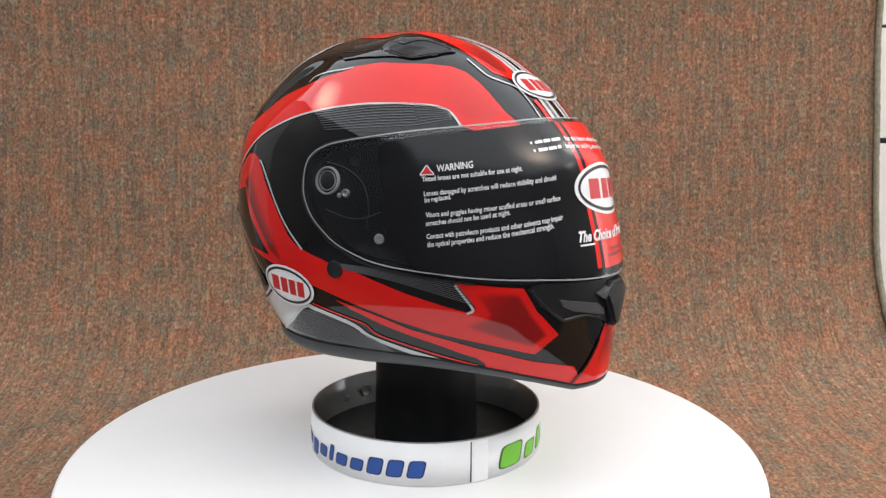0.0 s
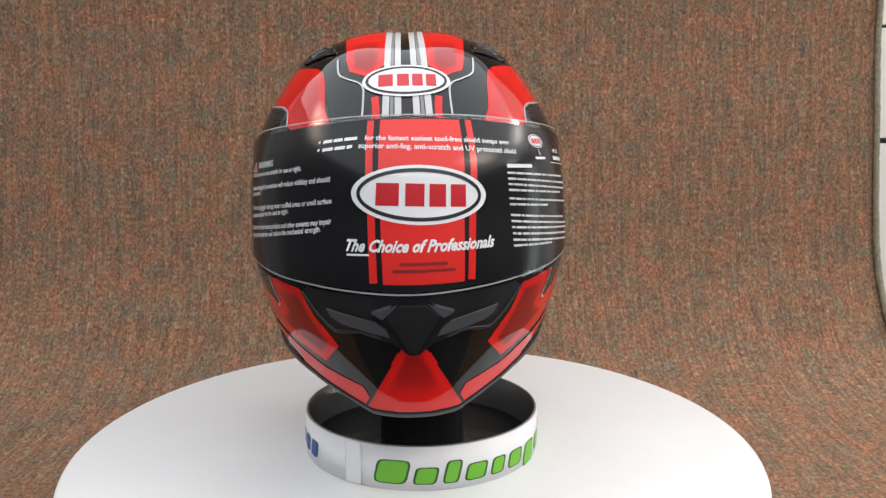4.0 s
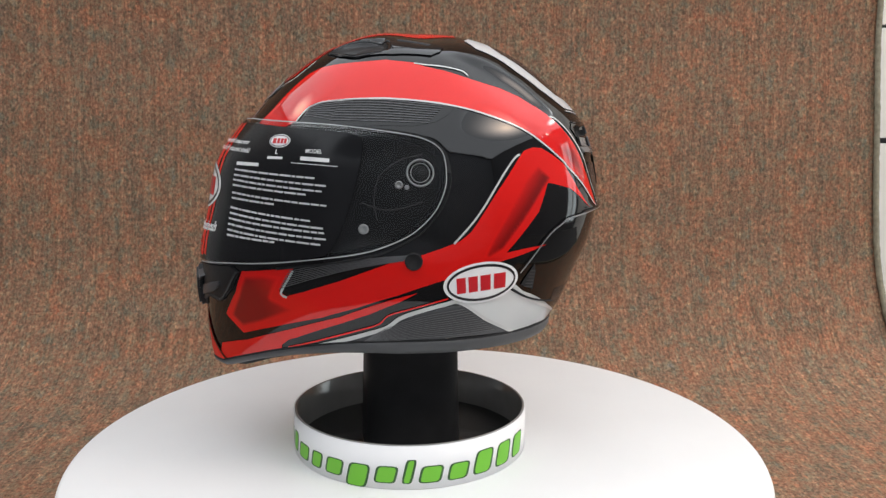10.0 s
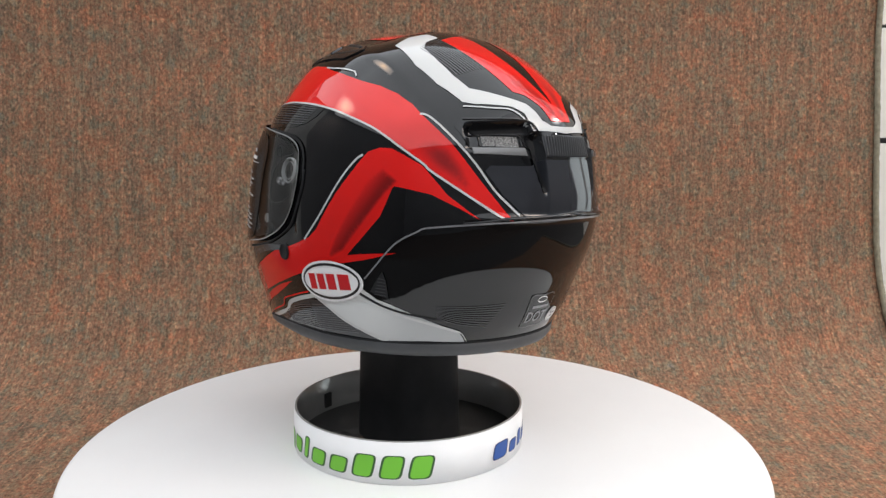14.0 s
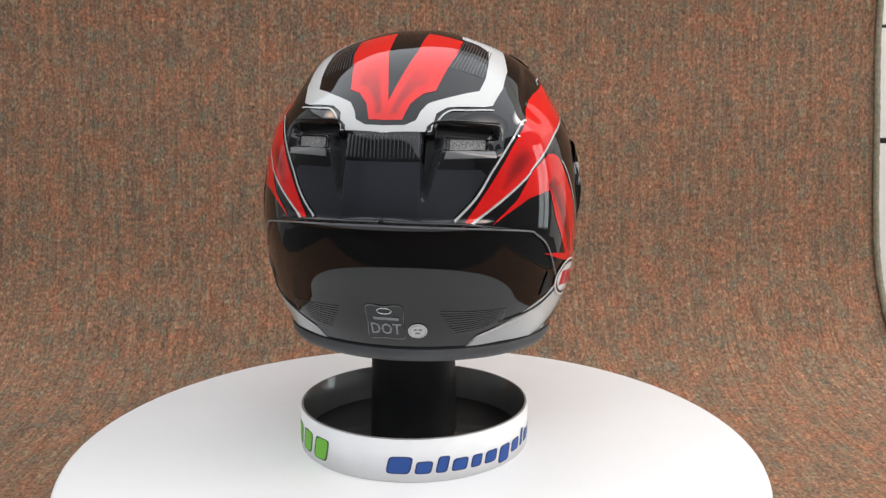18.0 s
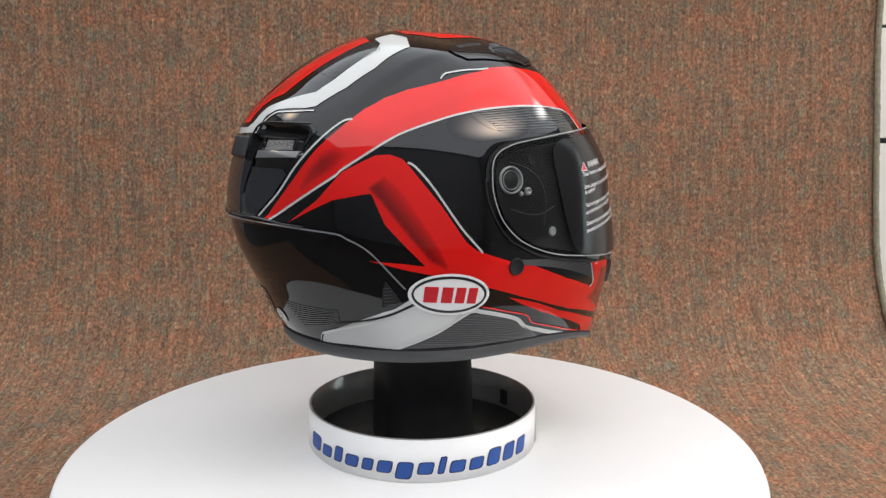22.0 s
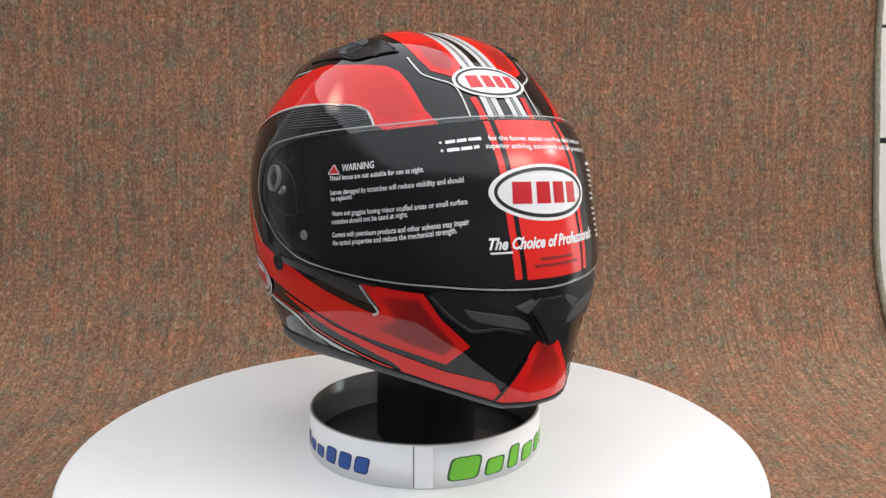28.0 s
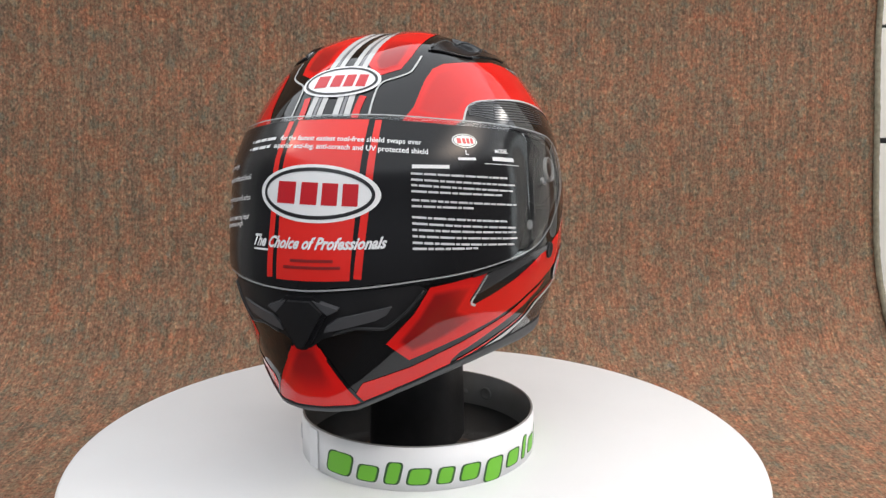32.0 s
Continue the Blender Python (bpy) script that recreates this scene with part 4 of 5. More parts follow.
both_strokes("chin_outline", [(-5.0, -28.2), (-8.6, -32.9), (-12.3, -37.9), (-12.6, -38.5)], BLACK, HELMET, "thin black outline", 0.0012, lift=0.0013)

both("band_front_fade", [(-25.9, 27.0), (-28.6, 32.6), (-31.2, 37.6), (-34.6, 41.8), (-39.5, 44.0), (-47.0, 44.6), (-53.0, 40.0), (-50.0, 34.0), (-44.0, 30.4), (-40.5, 26.2), (-34.0, 24.3)], BAND_FADE, HELMET, "dark red airbrushed front", lift=0.0005, step=1.0, soft=2.2, fade=[(-54.0, 38.0), (-33.0, 32.0)])

# fine ribs printed on the dark inserts
for k in range(8):
    t = (k + 0.5) / 8
    both_strokes("rib_line", [(-80 + 2 * t, -14.6 - 1.6 * t), (-62 + 1.5 * t, -15.2 - 3.0 * t), (-44 + 4.5 * t, -17.0 - 4.8 * t)], MID_GREY, HELMET, "", 0.0006, lift=0.0008)
for k in range(9):
    t = (k + 0.5) / 9
    both_strokes("rib_line", [(-90 - 3 * (1 - t) + 4 * t, 32.6 - 6.6 * t), (-71, 34.0 - 8.0 * t), (-56 + 3 * t, 33.2 - 7.6 * t)], MID_GREY, HELMET, "", 0.0006, lift=0.0008)
for k in range(8):
    t = k / 8
    both_strokes("rib_line", [(-55 + 2 * t, 32.8 - 7.6 * t), (-46 + 1.5 * t, 30.8 - 4.4 * t), (-43.5, 29.0 - 2.6 * t)], MID_GREY, HELMET, "", 0.0005, lift=0.0008)
for k in range(12):
    t = (k + 0.4) / 12
    both_strokes("rib_line", [(-98.5 - 15 * t, -31.4 - 8.6 * t), (-86 - 8 * t, -33.0 - 7.9 * t), (-74 - 2 * t, -35.6 - 5.6 * t), (-66 + 6 * t, -38.2 - 2.4 * t)], MID_GREY, HELMET, "", 0.0006, lift=0.0008)
for k in range(10):
    t = k / 10
    both_strokes("rib_line", [(-164 + 6 * t, -27.5 - 8.5 * t), (-152 + 4 * t, -28.2 - 6.4 * t), (-141, -28.6 - 3.6 * t)], FAINT_RIB, HELMET, "", 0.0006, lift=0.0005)
for k in range(11):
    t = k / 10
    both_strokes("rib_line", [(-24 - 3 * t * t, -16.5 - 8.5 * t), (-34, -15.9 - 8.7 * t), (-45, -13.9 - 9.6 * t)], MID_GREY, HELMET, "", 0.0006, way=way_top, lift=0.0006)

# oval badges
badge("oval_badge", affine((51.4, -12.0), (51.4, 12.0), (45.6, 0.0), (58.4, 0.0)), HELMET, "white oval badge with red blocks", way=way_top, lift=0.0010)
for m in (False, True):
    mid, ax, up = affine((-117.5, -22.4), (-90.7, -24.6), (-103.4, -17.3), (-105.0, -29.9))
    badge("oval_badge", (mid, ax, up), HELMET, "white oval badge with red blocks", lift=0.0012, mirror=m)

# ---- the shield and its fittings ----
POD = [(-62, 21.5), (-74, 20.8), (-83, 19.2), (-88, 16), (-89.6, 10.5), (-89, 5.5), (-86, -1), (-81, -6.4), (-76, -9.4), (-69, -11.6), (-60, -12.8), (-54, -13.2), (-52, 0), (-54, 14)]
for m in (False, True):
    s = 1 if m else -1
    pod = sheet("pivot_pod", POD, SATIN_BLACK, HELMET, "dark pivot plate behind the clear shield", lift=0.0010, step=1.5, mirror=m)
    fitting("pivot_ring", [(0.0086, 0), (0.0088, 0.0022), (0.0094, 0.0026), (0.0100, 0.0022), (0.0102, 0)], (83.4 * s, 10.7), CLEAR_PLASTIC, pod, "clear pivot ring", 0.001)
    fitting("pivot_hub", [(0, 0.0018), (0.0045, 0.0018), (0.0055, 0.0010), (0.0080, 0.0008), (0.0084, 0)], (83.4 * s, 10.7), MATT_BLACK, pod, "", 0.001)
    fitting("pivot_inner_ring", [(0.0064, 0), (0.0065, 0.0014), (0.0068, 0.0017), (0.0071, 0.0014), (0.0072, 0)], (83.4 * s, 10.7), CLEAR_PLASTIC, pod, "", 0.0012)
    fitting("bolt", [(0, 0.0012), (0.0012, 0.0012), (0.0016, 0.0020), (0.0029, 0.0020), (0.0032, 0)], (76.7 * s, 6.9), CHROME, pod, "", 0.001)
    fitting("bolt", [(0, 0.0008), (0.0016, 0.0008), (0.0024, 0.0014), (0.0036, 0.0010), (0.0038, 0)], (65.8 * s, -6.6), CLEAR_PLASTIC, pod, "", 0.001)
    fitting("bolt", [(0, 0.0010), (0.0014, 0.0010), (0.0018, 0)], (79.2 * s, 6.2), CLEAR_PLASTIC, pod, "", 0.001)
    stroke("pod_rib", [(-65.2, 1.4), (-70.8, -0.6), (-76.4, -0.6), (-83.9, 1.6)], SATIN_GREY, pod, "", 0.0012, lift=0.0016, mirror=m, thick=0.0008)
    stroke("pod_rib", [(-84, 16.5), (-77, 14.6), (-71, 10), (-69, 3), (-70, -4)], SATIN_GREY, pod, "", 0.0010, lift=0.0016, mirror=m, thick=0.0008)
    fitting("plug", [(0, 0.0004), (0.0048, 0.0004), (0.0056, 0.0012), (0.0063, 0.0010), (0.0066, -0.001)], (81.2 * s, -16.6), LINER, HELMET, "round black snap plug", 0.0006)
    sheet("pod_cutout", [(-62.8, -10.2), (-66.8, -8.1), (-71.2, -7.9), (-74.6, -10.3), (-70.6, -11.2), (-63.5, -12.0)], LINER, pod, "", lift=0.0014, mirror=m)
    fitting("pod_hole", [(0, 0.0006), (0.0040, 0.0006), (0.0046, 0.0012), (0.0050, 0)], (73.7 * s, 17.0), LINER, pod, "", 0.0008)
    # shadow along the shield's border, laid on the shell as a dark strip
    stroke("brow_gap", [(-60.0, 23.9), (-68.3, 23.4), (-76.0, 22.9), (-84.2, 21.6), (-89.4, 18.9), (-92.0, 15.0), (-92.6, 10.6)], LINER, HELMET, "dark strip for the shade along the shield's border", 0.0030, lift=0.0009, mirror=m)
    stroke("shield_gasket", [(-40, -16.6), (-52, -16.2), (-62, -15.4), (-71, -14.0), (-78, -11.4), (-84, -8.0), (-89.5, -1.4), (-92.6, 5.5), (-93, 11)], LINER, HELMET, "black rubber gasket", 0.0018, lift=0.0014, mirror=m, thick=0.0012)

SHIELD_HALF = [(0.0, 25.1), (-4.0, 25.0), (-11.6, 25.0), (-19.4, 24.8), (-26.1, 24.5), (-33.5, 24.2), (-45.2, 24.0), (-55.3, 23.8), (-67.0, 23.1), (-79.4, 21.8), (-85.0, 20.5),
               (-88.7, 18.6), (-90.8, 15.6), (-91.4, 10.5), (-90.9, 5.5), (-88.0, -1.1), (-82.7, -6.7), (-77.5, -9.8), (-70.7, -12.2), (-64.3, -13.4), (-58.1, -13.9),
               (-43.6, -14.6), (-35.1, -14.7), (-29.3, -14.6), (-23.3, -14.5), (-10.4, -14.7), (0.0, -14.9)]
SH = 0.0040
shield = whole("face_shield", SHIELD_HALF, SHIELD, HELMET, "clear face shield, closed, with a printed protective film", lift=SH, step=2.0)
shield.visible_shadow = False
stroke("shield_edge", [(a, b) for a, b in SHIELD_HALF[:-1]] + [(-a, b) for a, b in SHIELD_HALF[:0:-1]], SHIELD_RIM, shield, "clear polished shield edge", 0.0009, lift=SH + 0.0001, closed=True)
FILM_HALF = [(0.0, 23.8), (-4.1, 23.9), (-16.1, 23.5), (-25.8, 23.0), (-38.0, 22.4), (-50, 22.1), (-60.3, 21.7), (-63.7, 21.1), (-65.4, 19.9), (-65.7, 17.5), (-64.4, 8.8), (-62.0, -0.6),
             (-59.3, -8.2), (-57.2, -12.0), (-55.3, -13.3), (-48.7, -14.0), (-39.1, -14.1), (-23.3, -13.9), (-10.4, -14.1), (0.0, -14.4)]
FL = SH + 0.0006
film = whole("film", FILM_HALF, FILM, shield, "black printed protective film", lift=FL, step=2.0)
sheet("film_stripe", [(-7.2, 23.6), (-6.9, 10.7), (-6.5, 0.3), (-5.9, -12.9), (10.9, -13.0), (11.8, -0.4), (12.7, 10.3), (13.7, 23.3), (3.0, 23.6)], FILM_RED, film, "red printed stripe", lift=FL + 0.0002, step=2.0)
for path in ([(-9.7, 23.4), (-9.0, 10.0), (-8.5, 0.4), (-7.9, -12.7)], [(16.2, 23.2), (15.0, 10.0), (13.8, -0.5), (12.5, -12.8)]):
    stroke("film_side_stripe", path, FILM_RED, film, "thin red printed stripe", 0.0042, lift=FL + 0.0002)
badge("oval_mark", affine((-12.6, 5.2), (18.0, 3.9), (2.1, 11.9), (1.4, -1.0)), film, "large white oval mark with red blocks", lift=FL + 0.0004)
badge("oval_mark", affine((35.5, 18.0), (43.1, 18.2), (39.1, 20.0), (39.5, 16.1)), film, "small white oval mark with red blocks", lift=FL + 0.0003)
TX = FL + 0.0005
sheet("warning_triangle", [(-53.6, 11.4), (-49.9, 11.4), (-51.8, 14.1)], INK_RED, film, "red and white warning triangle", lift=FL + 0.0003)
stroke("triangle_line", [(-53.5, 11.5), (-51.7, 11.45), (-50.0, 11.5), (-50.9, 12.7), (-51.8, 13.9), (-52.7, 12.7)], INK_WHITE, film, "", 0.0006, lift=TX, closed=True)
words("print_line", "WARNING", (-49.2, 12.1), (-39.8, 12.6), 1.75, INK_WHITE, film, TX)
for text, a, b in (("Tinted lenses are not suitable for use at night.", (-53.1, 9.7), (-27.4, 11.0)),
                   ("Lenses damaged by scratches will reduce visibility and should", (-52.7, 5.9), (-18.5, 8.2)),
                   ("be replaced.", (-52.5, 4.2), (-45.8, 5.0)),
                   ("Visors and goggles having minor scuffed areas or small surface", (-52.3, 0.3), (-17.9, 3.3)),
                   ("scratches should not be used at night.", (-52.3, -1.9), (-31.4, 0.6)),
                   ("Contact with petroleum products and other solvents may impair", (-52.2, -5.3), (-17.8, -1.2)),
                   ("the optical properties and reduce the mechanical strength.", (-52.1, -7.4), (-20.6, -3.0))):
    words("print_line", text, a, b, 1.25, INK_WHITE, film, TX)
for a, b, c in ((-21.8, -19.3, 17.5), (-18.9, -16.4, 17.7), (-16.0, -12.6, 17.9), (-21.6, -18.6, 15.4), (-18.2, -15.4, 15.6), (-15.0, -13.6, 15.8)):
    bar("print_bar", (a, c), (b, c + 0.2), 0.85, INK_WHITE, film, TX)
for a in ((-23.3, 17.6), (-23.1, 15.5)):
    bar("print_dot", a, (a[0] + 0.6, a[1]), 0.6, INK_WHITE, film, TX)
words("print_line", "for the fastest easiest tool-free shield swaps ever", (-10.7, 17.9), (27.2, 16.5), 1.3, INK_WHITE, film, TX)
words("print_line", "superior anti-fog, anti-scratch and UV protected shield", (-12.0, 15.9), (28.7, 14.1), 1.3, INK_WHITE, film, TX)
words("slogan", "The Choice of Professionals", (-14.0, -6.6), (18.8, -6.9), 2.3, INK_WHITE, film, TX, 0.45, "white italic printed slogan", 0.034)
bar("slogan_underline", (-13.8, -7.6), (-8.8, -7.5), 0.4, INK_WHITE, film, TX)
bar("print_bar", (-2.4, -9.3), (7.4, -9.4), 0.55, INK_DARK_RED, film, TX)
bar("print_bar", (-4.0, -10.6), (9.0, -10.7), 0.55, INK_DARK_RED, film, TX)
words("print_line", "MODEL", (48.9, 15.0), (54.0, 15.1), 1.1, INK_WHITE, film, TX)
bar("print_bar", (47.6, 12.9), (56.3, 12.7), 1.1, INK_WHITE, film, TX)
bar("print_line_thin", (44.8, 12.0), (58.8, 11.6), 0.18, INK_WHITE, film, TX)
words("print_line", "L", (39.0, 14.3), (39.9, 14.3), 1.3, INK_WHITE, film, TX)
bar("print_bar", (36.6, 12.8), (41.9, 12.9), 0.7, INK_WHITE, film, TX)
bar("print_bar", (24.6, 10.6), (34.0, 10.6), 0.9, INK_WHITE, film, TX)
rng = random.Random(5)
for y0, y1, x1 in ((9.3, 8.0, 52.5), (7.9, 5.9, 56.5), (6.6, 4.3, 55.5), (5.2, 3.4, 50.0), (3.2, 0.4, 56.0), (1.8, 0.5, 40.5), (-0.7, -3.8, 51.5), (-2.1, -6.0, 56.0),
                   (-3.5, -7.2, 55.4), (-4.9, -8.9, 55.8), (-6.3, -10.4, 55.0), (-7.6, -9.4, 41.0)):
    x = 24.3
    while x < x1 - 0.8:
        w = min(rng.uniform(1.0, 3.8), x1 - x)
        at = lambda q: y0 + (y1 - y0) * (q - 24.3) / (x1 - 24.3)
        bar("print_bar", (x, at(x) - 0.15), (x + w, at(x + w) - 0.15), 0.50, INK_SOFT, film, TX)
        x += w + 0.32

# ---- chin vent ----
CHIN_HALF = [(0, -15.6), (-13, -15.4), (-25, -15.6), (-27.4, -17.2), (-23.3, -20.8), (-18.4, -23.4), (-16.5, -23.5), (-11.5, -22.8), (-6.8, -23.7), (-4.6, -24.2), (-1.5, -26.0), (0, -26.1)]
chin = whole("chin_vent", CHIN_HALF, MATT_BLACK, HELMET, "matt black chin vent", lift=0.0020, thick=0.0022, step=1.5)
whole("vent_button", [(0, -16.6), (-2.6, -16.6), (-5.3, -18.8), (-3.4, -21.4), (-1.6, -24.0), (-0.8, -24.9), (0, -25.1)], MATT_BLACK, chin, "matt black vent button", lift=0.0078, thick=0.0065, step=1.0)
whole("button_rim", [(0, -15.9), (-3.2, -15.9), (-6.4, -18.6), (-4.2, -21.9), (-2.2, -24.7), (-1.2, -25.7), (0, -25.8)], SATIN_BLACK, chin, "satin black button surround", lift=0.0056, thick=0.0045, step=1.0)
# facets and wings carry their light as a paler grey
both("button_facet", [(-8.5, -18.3), (-6.2, -19.3), (-4.8, -18.2), (-3.0, -16.5)], LIT_FACET, chin, "vent facet coloured grey as if lit", lift=0.0060, thick=0.0040, step=1.0)
both("vent_wing", [(-19.4, -19.0), (-18.2, -20.4), (-15.8, -21.2), (-4.9, -22.9), (-5.6, -21.6), (-8.0, -20.3), (-14.0, -19.5)], LIT_FACET, chin, "vent wing coloured grey for its glossy reflection", lift=0.0036, thick=0.0025, step=1.0)
both_strokes("vent_lip", [(-26.6, -17.0), (-22.6, -20.4), (-18.2, -22.9), (-16.3, -23.0), (-11.3, -22.4), (-6.6, -23.4)], MATT_BLACK, chin, "", 0.0014, lift=0.0032, thick=0.0014)

# ---- crown vents ----
for m in (False, True):
    vent = sheet("crown_vent", [(-5.5, -32.5), (-1, -28.0), (8, -24.2), (20, -21.4), (28, -20.4), (33.5, -20.6), (31.2, -27), (26.2, -32.6), (14, -36.2), (0, -38.0), (-4, -35.5)], VENT_BLACK, HELMET, "glossy black crown air scoop", way=way_top, lift=0.0011, thick=0.0014, step=0.75, mirror=m)
    stroke("scoop_hood", [(13.2, -32.6), (12.8, -28.0), (15.5, -24.6), (22.0, -22.3), (32.0, -21.2)], VENT_BLACK, vent, "", 0.0020, way=way_top, lift=0.0020, thick=0.0012, mirror=m)
    sheet("scoop_mouth", [(17.0, -33.2), (14.2, -29.5), (14.6, -26.0), (20.0, -23.4), (32.6, -21.6), (30.8, -25.6), (25.6, -31.8)], SATIN_BLACK, vent, "dark scoop mouth", way=way_top, lift=0.0015, step=0.75, mirror=m)
    stroke("scoop_lip", [(17.4, -33.6), (25.8, -32.2), (30.6, -26.4), (33.0, -21.4)], VENT_BLACK, vent, "", 0.0014, way=way_top, lift=0.0017, thick=0.0008, mirror=m)
    stroke("slider", [(-1, -30.4), (4, -28.0), (10, -26.2)], MATT_BLACK, vent, "matt black vent slider", 0.0042, way=way_top, lift=0.0017, thick=0.0007, mirror=m)
    stroke("seam", [(-4.6, -33.4), (2, -34.0), (9, -33.4), (13.0, -32.8)], LINER, vent, "", 0.0008, way=way_top, lift=0.0014, mirror=m)

# ---- rear exhaust spoiler ----
sheet("spoiler_face", [(167.4, 13.0), (192.6, 13.0), (194.0, 11.4), (205.6, 11.8), (207.0, 10.4), (202.6, 4.2), (196.6, -1.4), (180, -1.3), (163.4, -1.4), (157.4, 4.2), (153.0, 10.4), (154.4, 11.8), (166.0, 11.4)], SPOILER_SHEEN, HELMET, "glossy black spoiler face", lift=0.0007, step=0.75)
for m in (False, True):
    exhaust = sheet("rear_vent", [(-169.0, 22.0), (-165.0, 24.0), (-147.5, 24.8), (-145.0, 22.6), (-149.5, 16.6), (-152.5, 14.0), (-166.5, 13.4), (-169.0, 17.0)], VENT_BLACK, HELMET, "black rear exhaust vent", lift=0.0006, mirror=m, step=0.75)
    sheet("grille", [(-162.8, 19.3), (-152.4, 19.9), (-152.8, 17.2), (-163.0, 16.5)], GRILLE, exhaust, "grey wire-mesh grille", lift=0.0012, mirror=m, step=0.75)
    # shade under the hood, painted as a matt dark sheet in the pocket
    sheet("recess", [(-166.6, 22.6), (-150.4, 23.2), (-149.4, 22.2), (-151.6, 20.3), (-164.0, 19.8), (-165.0, 16.0), (-167.2, 16.2)], LINER, exhaust, "dark sheet for the shade under the hood", lift=0.0013, mirror=m, step=0.75)
    stroke("grille_frame", [(-163.2, 19.5), (-157.5, 19.9), (-152.0, 20.1), (-151.9, 18.6), (-152.4, 17.0), (-158, 16.6), (-163.4, 16.2), (-163.6, 18)], VENT_BLACK, exhaust, "", 0.0009, lift=0.0020, thick=0.0012, mirror=m, closed=True)
    sheet("ledge", [(-164.0, 15.9), (-149.8, 16.9), (-149.9, 14.9), (-164.6, 14.0)], LEDGE, exhaust, "polished grey ledge", lift=0.0022, thick=0.0018, mirror=m)
    stroke("hood_edge", [(-147.5, 24.5), (-151, 24.3), (-157, 24.1), (-164.6, 23.7), (-167.8, 22.6), (-169.2, 20.4)], VENT_BLACK, exhaust, "", 0.0016, lift=0.0014, thick=0.0013, mirror=m)
    # the channel's shade, likewise a dark sheet laid in it
    sheet("groove", [(-164.6, 20.2), (-169.1, 18.5), (-169.4, 13.0), (-170.1, 5.0), (-169.4, 4.2), (-168.8, 4.6), (-166.2, 13.0)], LINER, exhaust, "dark sheet for the shade in the groove", lift=0.0016, mirror=m, step=0.75)
    stroke("spoiler_lip", [(-180, -1.3), (-161.4, -1.8), (-152.5, -2.7), (-147.0, -3.3)], VENT_BLACK, HELMET, "glossy black spoiler lip", 0.0028, lift=0.0020, thick=0.0018, mirror=m, taper=True)
    stroke("rear_slot", [(-115, -26.0), (-124, -29.6), (-134, -31.6), (-143, -32.6)], LINER, HELMET, "dark slot", 0.0024, lift=0.0010, thick=0.0008, mirror=m, taper=True)
    sheet("rear_notch", [(-119.6, -25.2), (-121.4, -22.4), (-124.2, -18.6), (-125.2, -21.5), (-125.8, -27.0)], LINER, HELMET, "dark mesh notch", lift=0.0009, mirror=m)
    for k in range(6):
        stroke("rib_line", [(-121.2 - 0.3 * k, -25.8 + 1.0 * k), (-123.0 - 0.2 * k, -25.9 + 1.0 * k), (-125.0, -26.0 + 1.0 * k)], MID_GREY, HELMET, "", 0.0005, lift=0.0012, mirror=m)
rib_base = sheet("ribbed_panel", [(170.0, 19.9), (180, 19.6), (190.0, 19.9), (189.6, 13.6), (180, 13.5), (170.4, 13.6)], VENT_BLACK, HELMET, "black ribbed spoiler panel", lift=0.0006, step=0.75)
for k in range(19):
    at = 171.0 + k
    stroke("rib", [(at, 19.3), (at, 16.6), (at, 13.9)], RIB_GREY, rib_base, "", 0.0011, lift=0.0020, thick=0.0014)

# certification label and round sticker at the nape
plate = sheet("label_plate", [(173.6, -25.6), (184.8, -25.5), (185.4, -36.4), (173.2, -36.6)], GREY, HELMET, "grey certification label", lift=0.0004)
stroke("label_border", [(173.8, -25.8), (179, -25.7), (184.6, -25.7), (185.0, -31), (185.2, -36.2), (179, -36.3), (173.4, -36.4), (173.6, -31)], STRIPE_GREY, plate, "", 0.0005, lift=0.0007, closed=True)
turned = [i * 2 * math.pi / 24 for i in range(24)]
stroke("label_oval", [(179.2 + 2.2 * math.cos(t), -27.2 + 0.9 * math.sin(t)) for t in turned], BADGE_WHITE, plate, "", 0.0007, lift=0.0007, closed=True)
bar("label_bar", (175.6, -30.1), (183.6, -30.1), 0.9, STRIPE_GREY, plate, 0.0007)
words("label_word", "DOT", (174.4, -34.8), (184.2, -34.8), 3.6, STRIPE_GREY, plate, 0.0007)
sheet("round_sticker", [(189.4 + 3.1 * math.cos(t), -33.6 + 2.5 * math.sin(t)) for t in turned], STICKER, HELMET, "round silvery sticker", lift=0.0008)
sticker = HELMET.children[-1]
stroke("sticker_ring", [(189.4 + 2.5 * math.cos(t), -33.6 + 2.0 * math.sin(t)) for t in turned], STRIPE_GREY, sticker, "", 0.0004, lift=0.0011, closed=True)
for a, b, e in ((188.2, 189.2, -33.3), (189.6, 190.8, -33.3), (188.6, 190.2, -34.5)):
    bar("sticker_bar", (a, e), (b, e), 0.6, STRIPE_GREY, sticker, 0.0011)


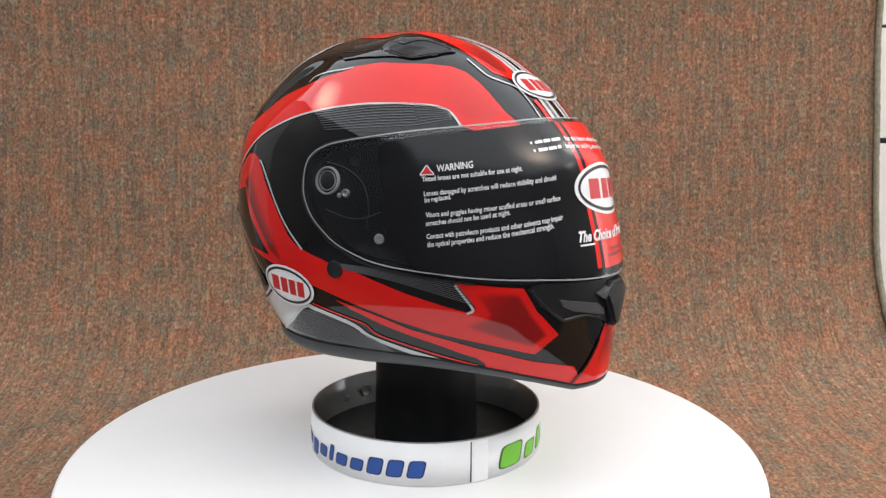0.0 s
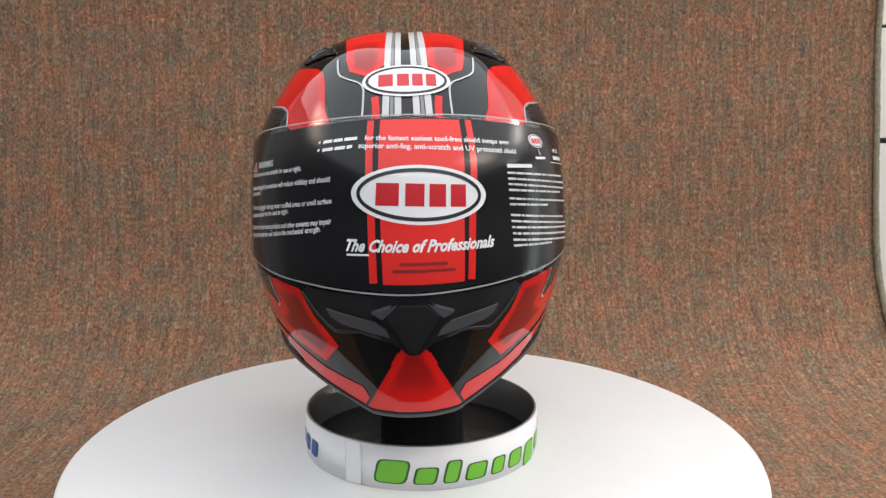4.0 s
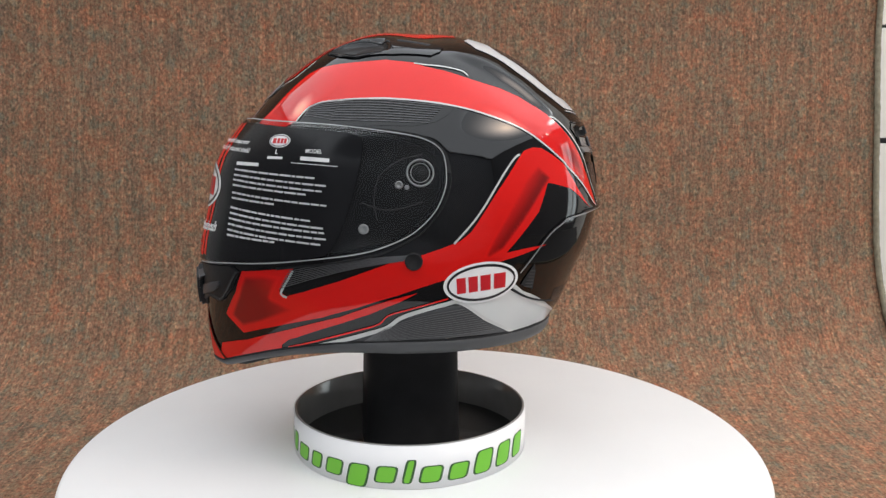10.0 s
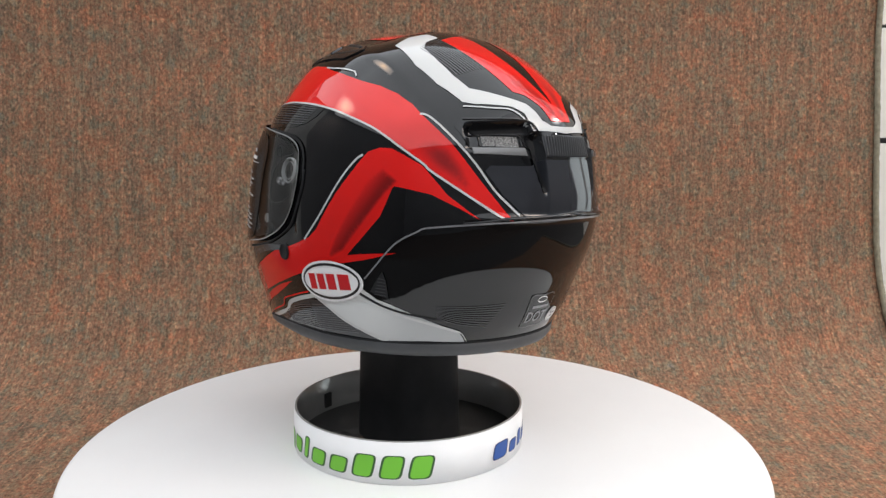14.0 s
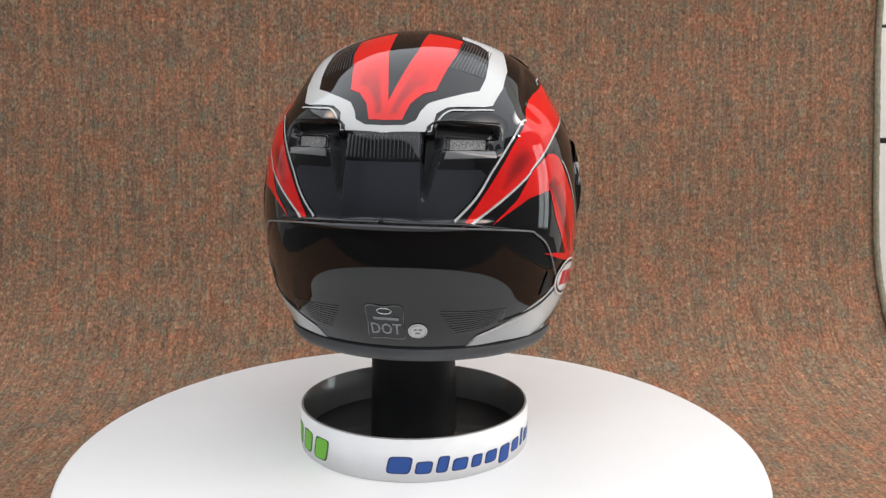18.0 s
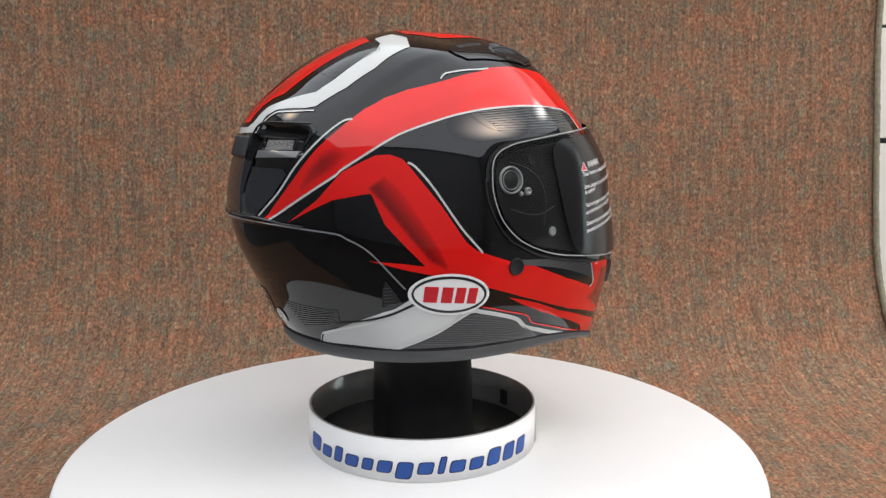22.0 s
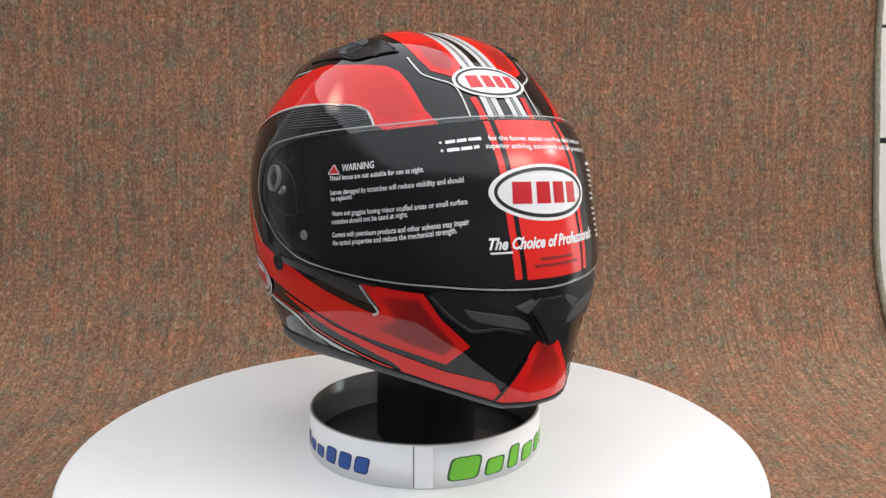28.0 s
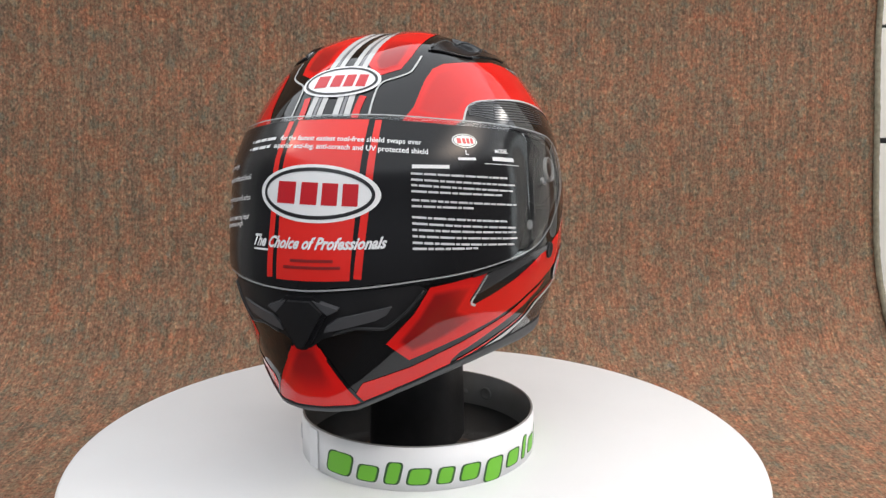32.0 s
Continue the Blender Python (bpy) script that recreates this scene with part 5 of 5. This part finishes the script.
# ---- printing on the stand's paper strip ----
def strip_shape(name, outline, mat, parent, r):
    """A flat printed shape on the strip: outline in degrees round the tray and metres of height."""
    bm = bmesh.new()
    face = bm.faces.new([bm.verts.new((a, z * 1000, 0)) for a, z in outline])
    bmesh.ops.triangulate(bm, faces=[face])
    lo, hi = min(a for a, z in outline), max(a for a, z in outline)
    k = math.ceil(lo / 3)
    while k * 3 < hi:
        bmesh.ops.bisect_plane(bm, geom=bm.verts[:] + bm.edges[:] + bm.faces[:], plane_co=(k * 3, 0, 0), plane_no=(1, 0, 0), dist=1e-5)
        k += 1
    for vert in bm.verts:
        a, z = math.radians(vert.co.x), vert.co.y / 1000
        vert.co = (r * math.cos(a), r * math.sin(a), z)
    bmesh.ops.recalc_face_normals(bm, faces=bm.faces[:])
    return part(name, bm, mat, parent)


def rounded(quad, cut=0.24):
    """Cuts and rounds the corners of a block."""
    out = []
    for k, p in enumerate(quad):
        a, b, p = np.array(quad[k - 1]), np.array(quad[(k + 1) % 4]), np.array(p)
        u, w = p + (a - p) * cut, p + (b - p) * cut
        out += [tuple((1 - t) ** 2 * u + 2 * t * (1 - t) * p + t * t * w) for t in (0.0, 0.35, 0.65, 1.0)]
    return out


def strip_mark(start, end, z0, height, fill, edge):
    """A shop mark drawn as a row of plain slanted blocks, one for each of its characters."""
    widths = [1.45, 1.0, 0.72, 1.0, 0.75, 0.95, 1.0, 0.95, 0.45, 0.98, 0.95, 1.0, 1.0, 1.02]
    tops = [1.0, 0.72, 0.95, 0.72, 0.72, 0.72, 0.72, 0.72, 1.0, 0.72, 0.72, 1.0, 1.0, 1.0]
    feet = [0, 0, 0, 0, 0, 0, -0.28, 0, 0, 0, 0, 0, 0, 0]
    unit = (end - start) / (sum(widths) + 0.24 * 13)
    a, lean = start, 0.22 * height / 0.1035 * 57.3
    for w, top, foot in zip(widths, tops, feet):
        b = a + w * unit
        quad = lambda g, h: [(a + g + lean * (foot), z0 + height * foot + h), (b - g + lean * foot, z0 + height * foot + h), (b - g + lean * top, z0 + height * top - h), (a + g + lean * top, z0 + height * top - h)]
        back = strip_shape("printed_block", rounded(quad(0, 0)), edge, STRIP, 0.10362)
        strip_shape("block_fill", rounded(quad(0.10 * unit, 0.0009)), fill, back, 0.10375)
        a = b + 0.24 * unit


STRIP = [o for o in STAND.children if o.name.startswith("paper_strip")][0]
strip_mark(-74.5, 95.5, 0.0052, 0.0195, INK_GREEN, INK_DARK_GREEN)
strip_mark(127.0, 250.5, 0.0072, 0.0145, INK_BLUE, INK_NAVY)
# the loose paper end's gap shadow, painted as a black strip, not printing
strip_shape("strip_gap", [(-88.5, 0.001), (-88.05, 0.001), (-88.05, 0.0345), (-88.5, 0.0345)], INK_BLACK, STRIP, 0.10355)


def motions():
    """The turntable's steady turn, clockwise from above, and all that stands on it."""
    turned = [-17.52, 37.71, 92.95, 147.91, 202.73, 257.38, 312.44, 367.20, 421.85]
    times = [0.5 * k for k in range(65)]
    for thing, base in ((TURNTABLE, pose(-0.001, 0.0017, 0)), (STAND, pose(0.0074, -0.003, 0)), (HELMET, HELMET_POSE)):
        walk(thing, [(t, pose(0, 0, 0, 0, 0, -float(np.interp(t, [4 * k for k in range(9)], turned))) @ base) for t in times])


motions()
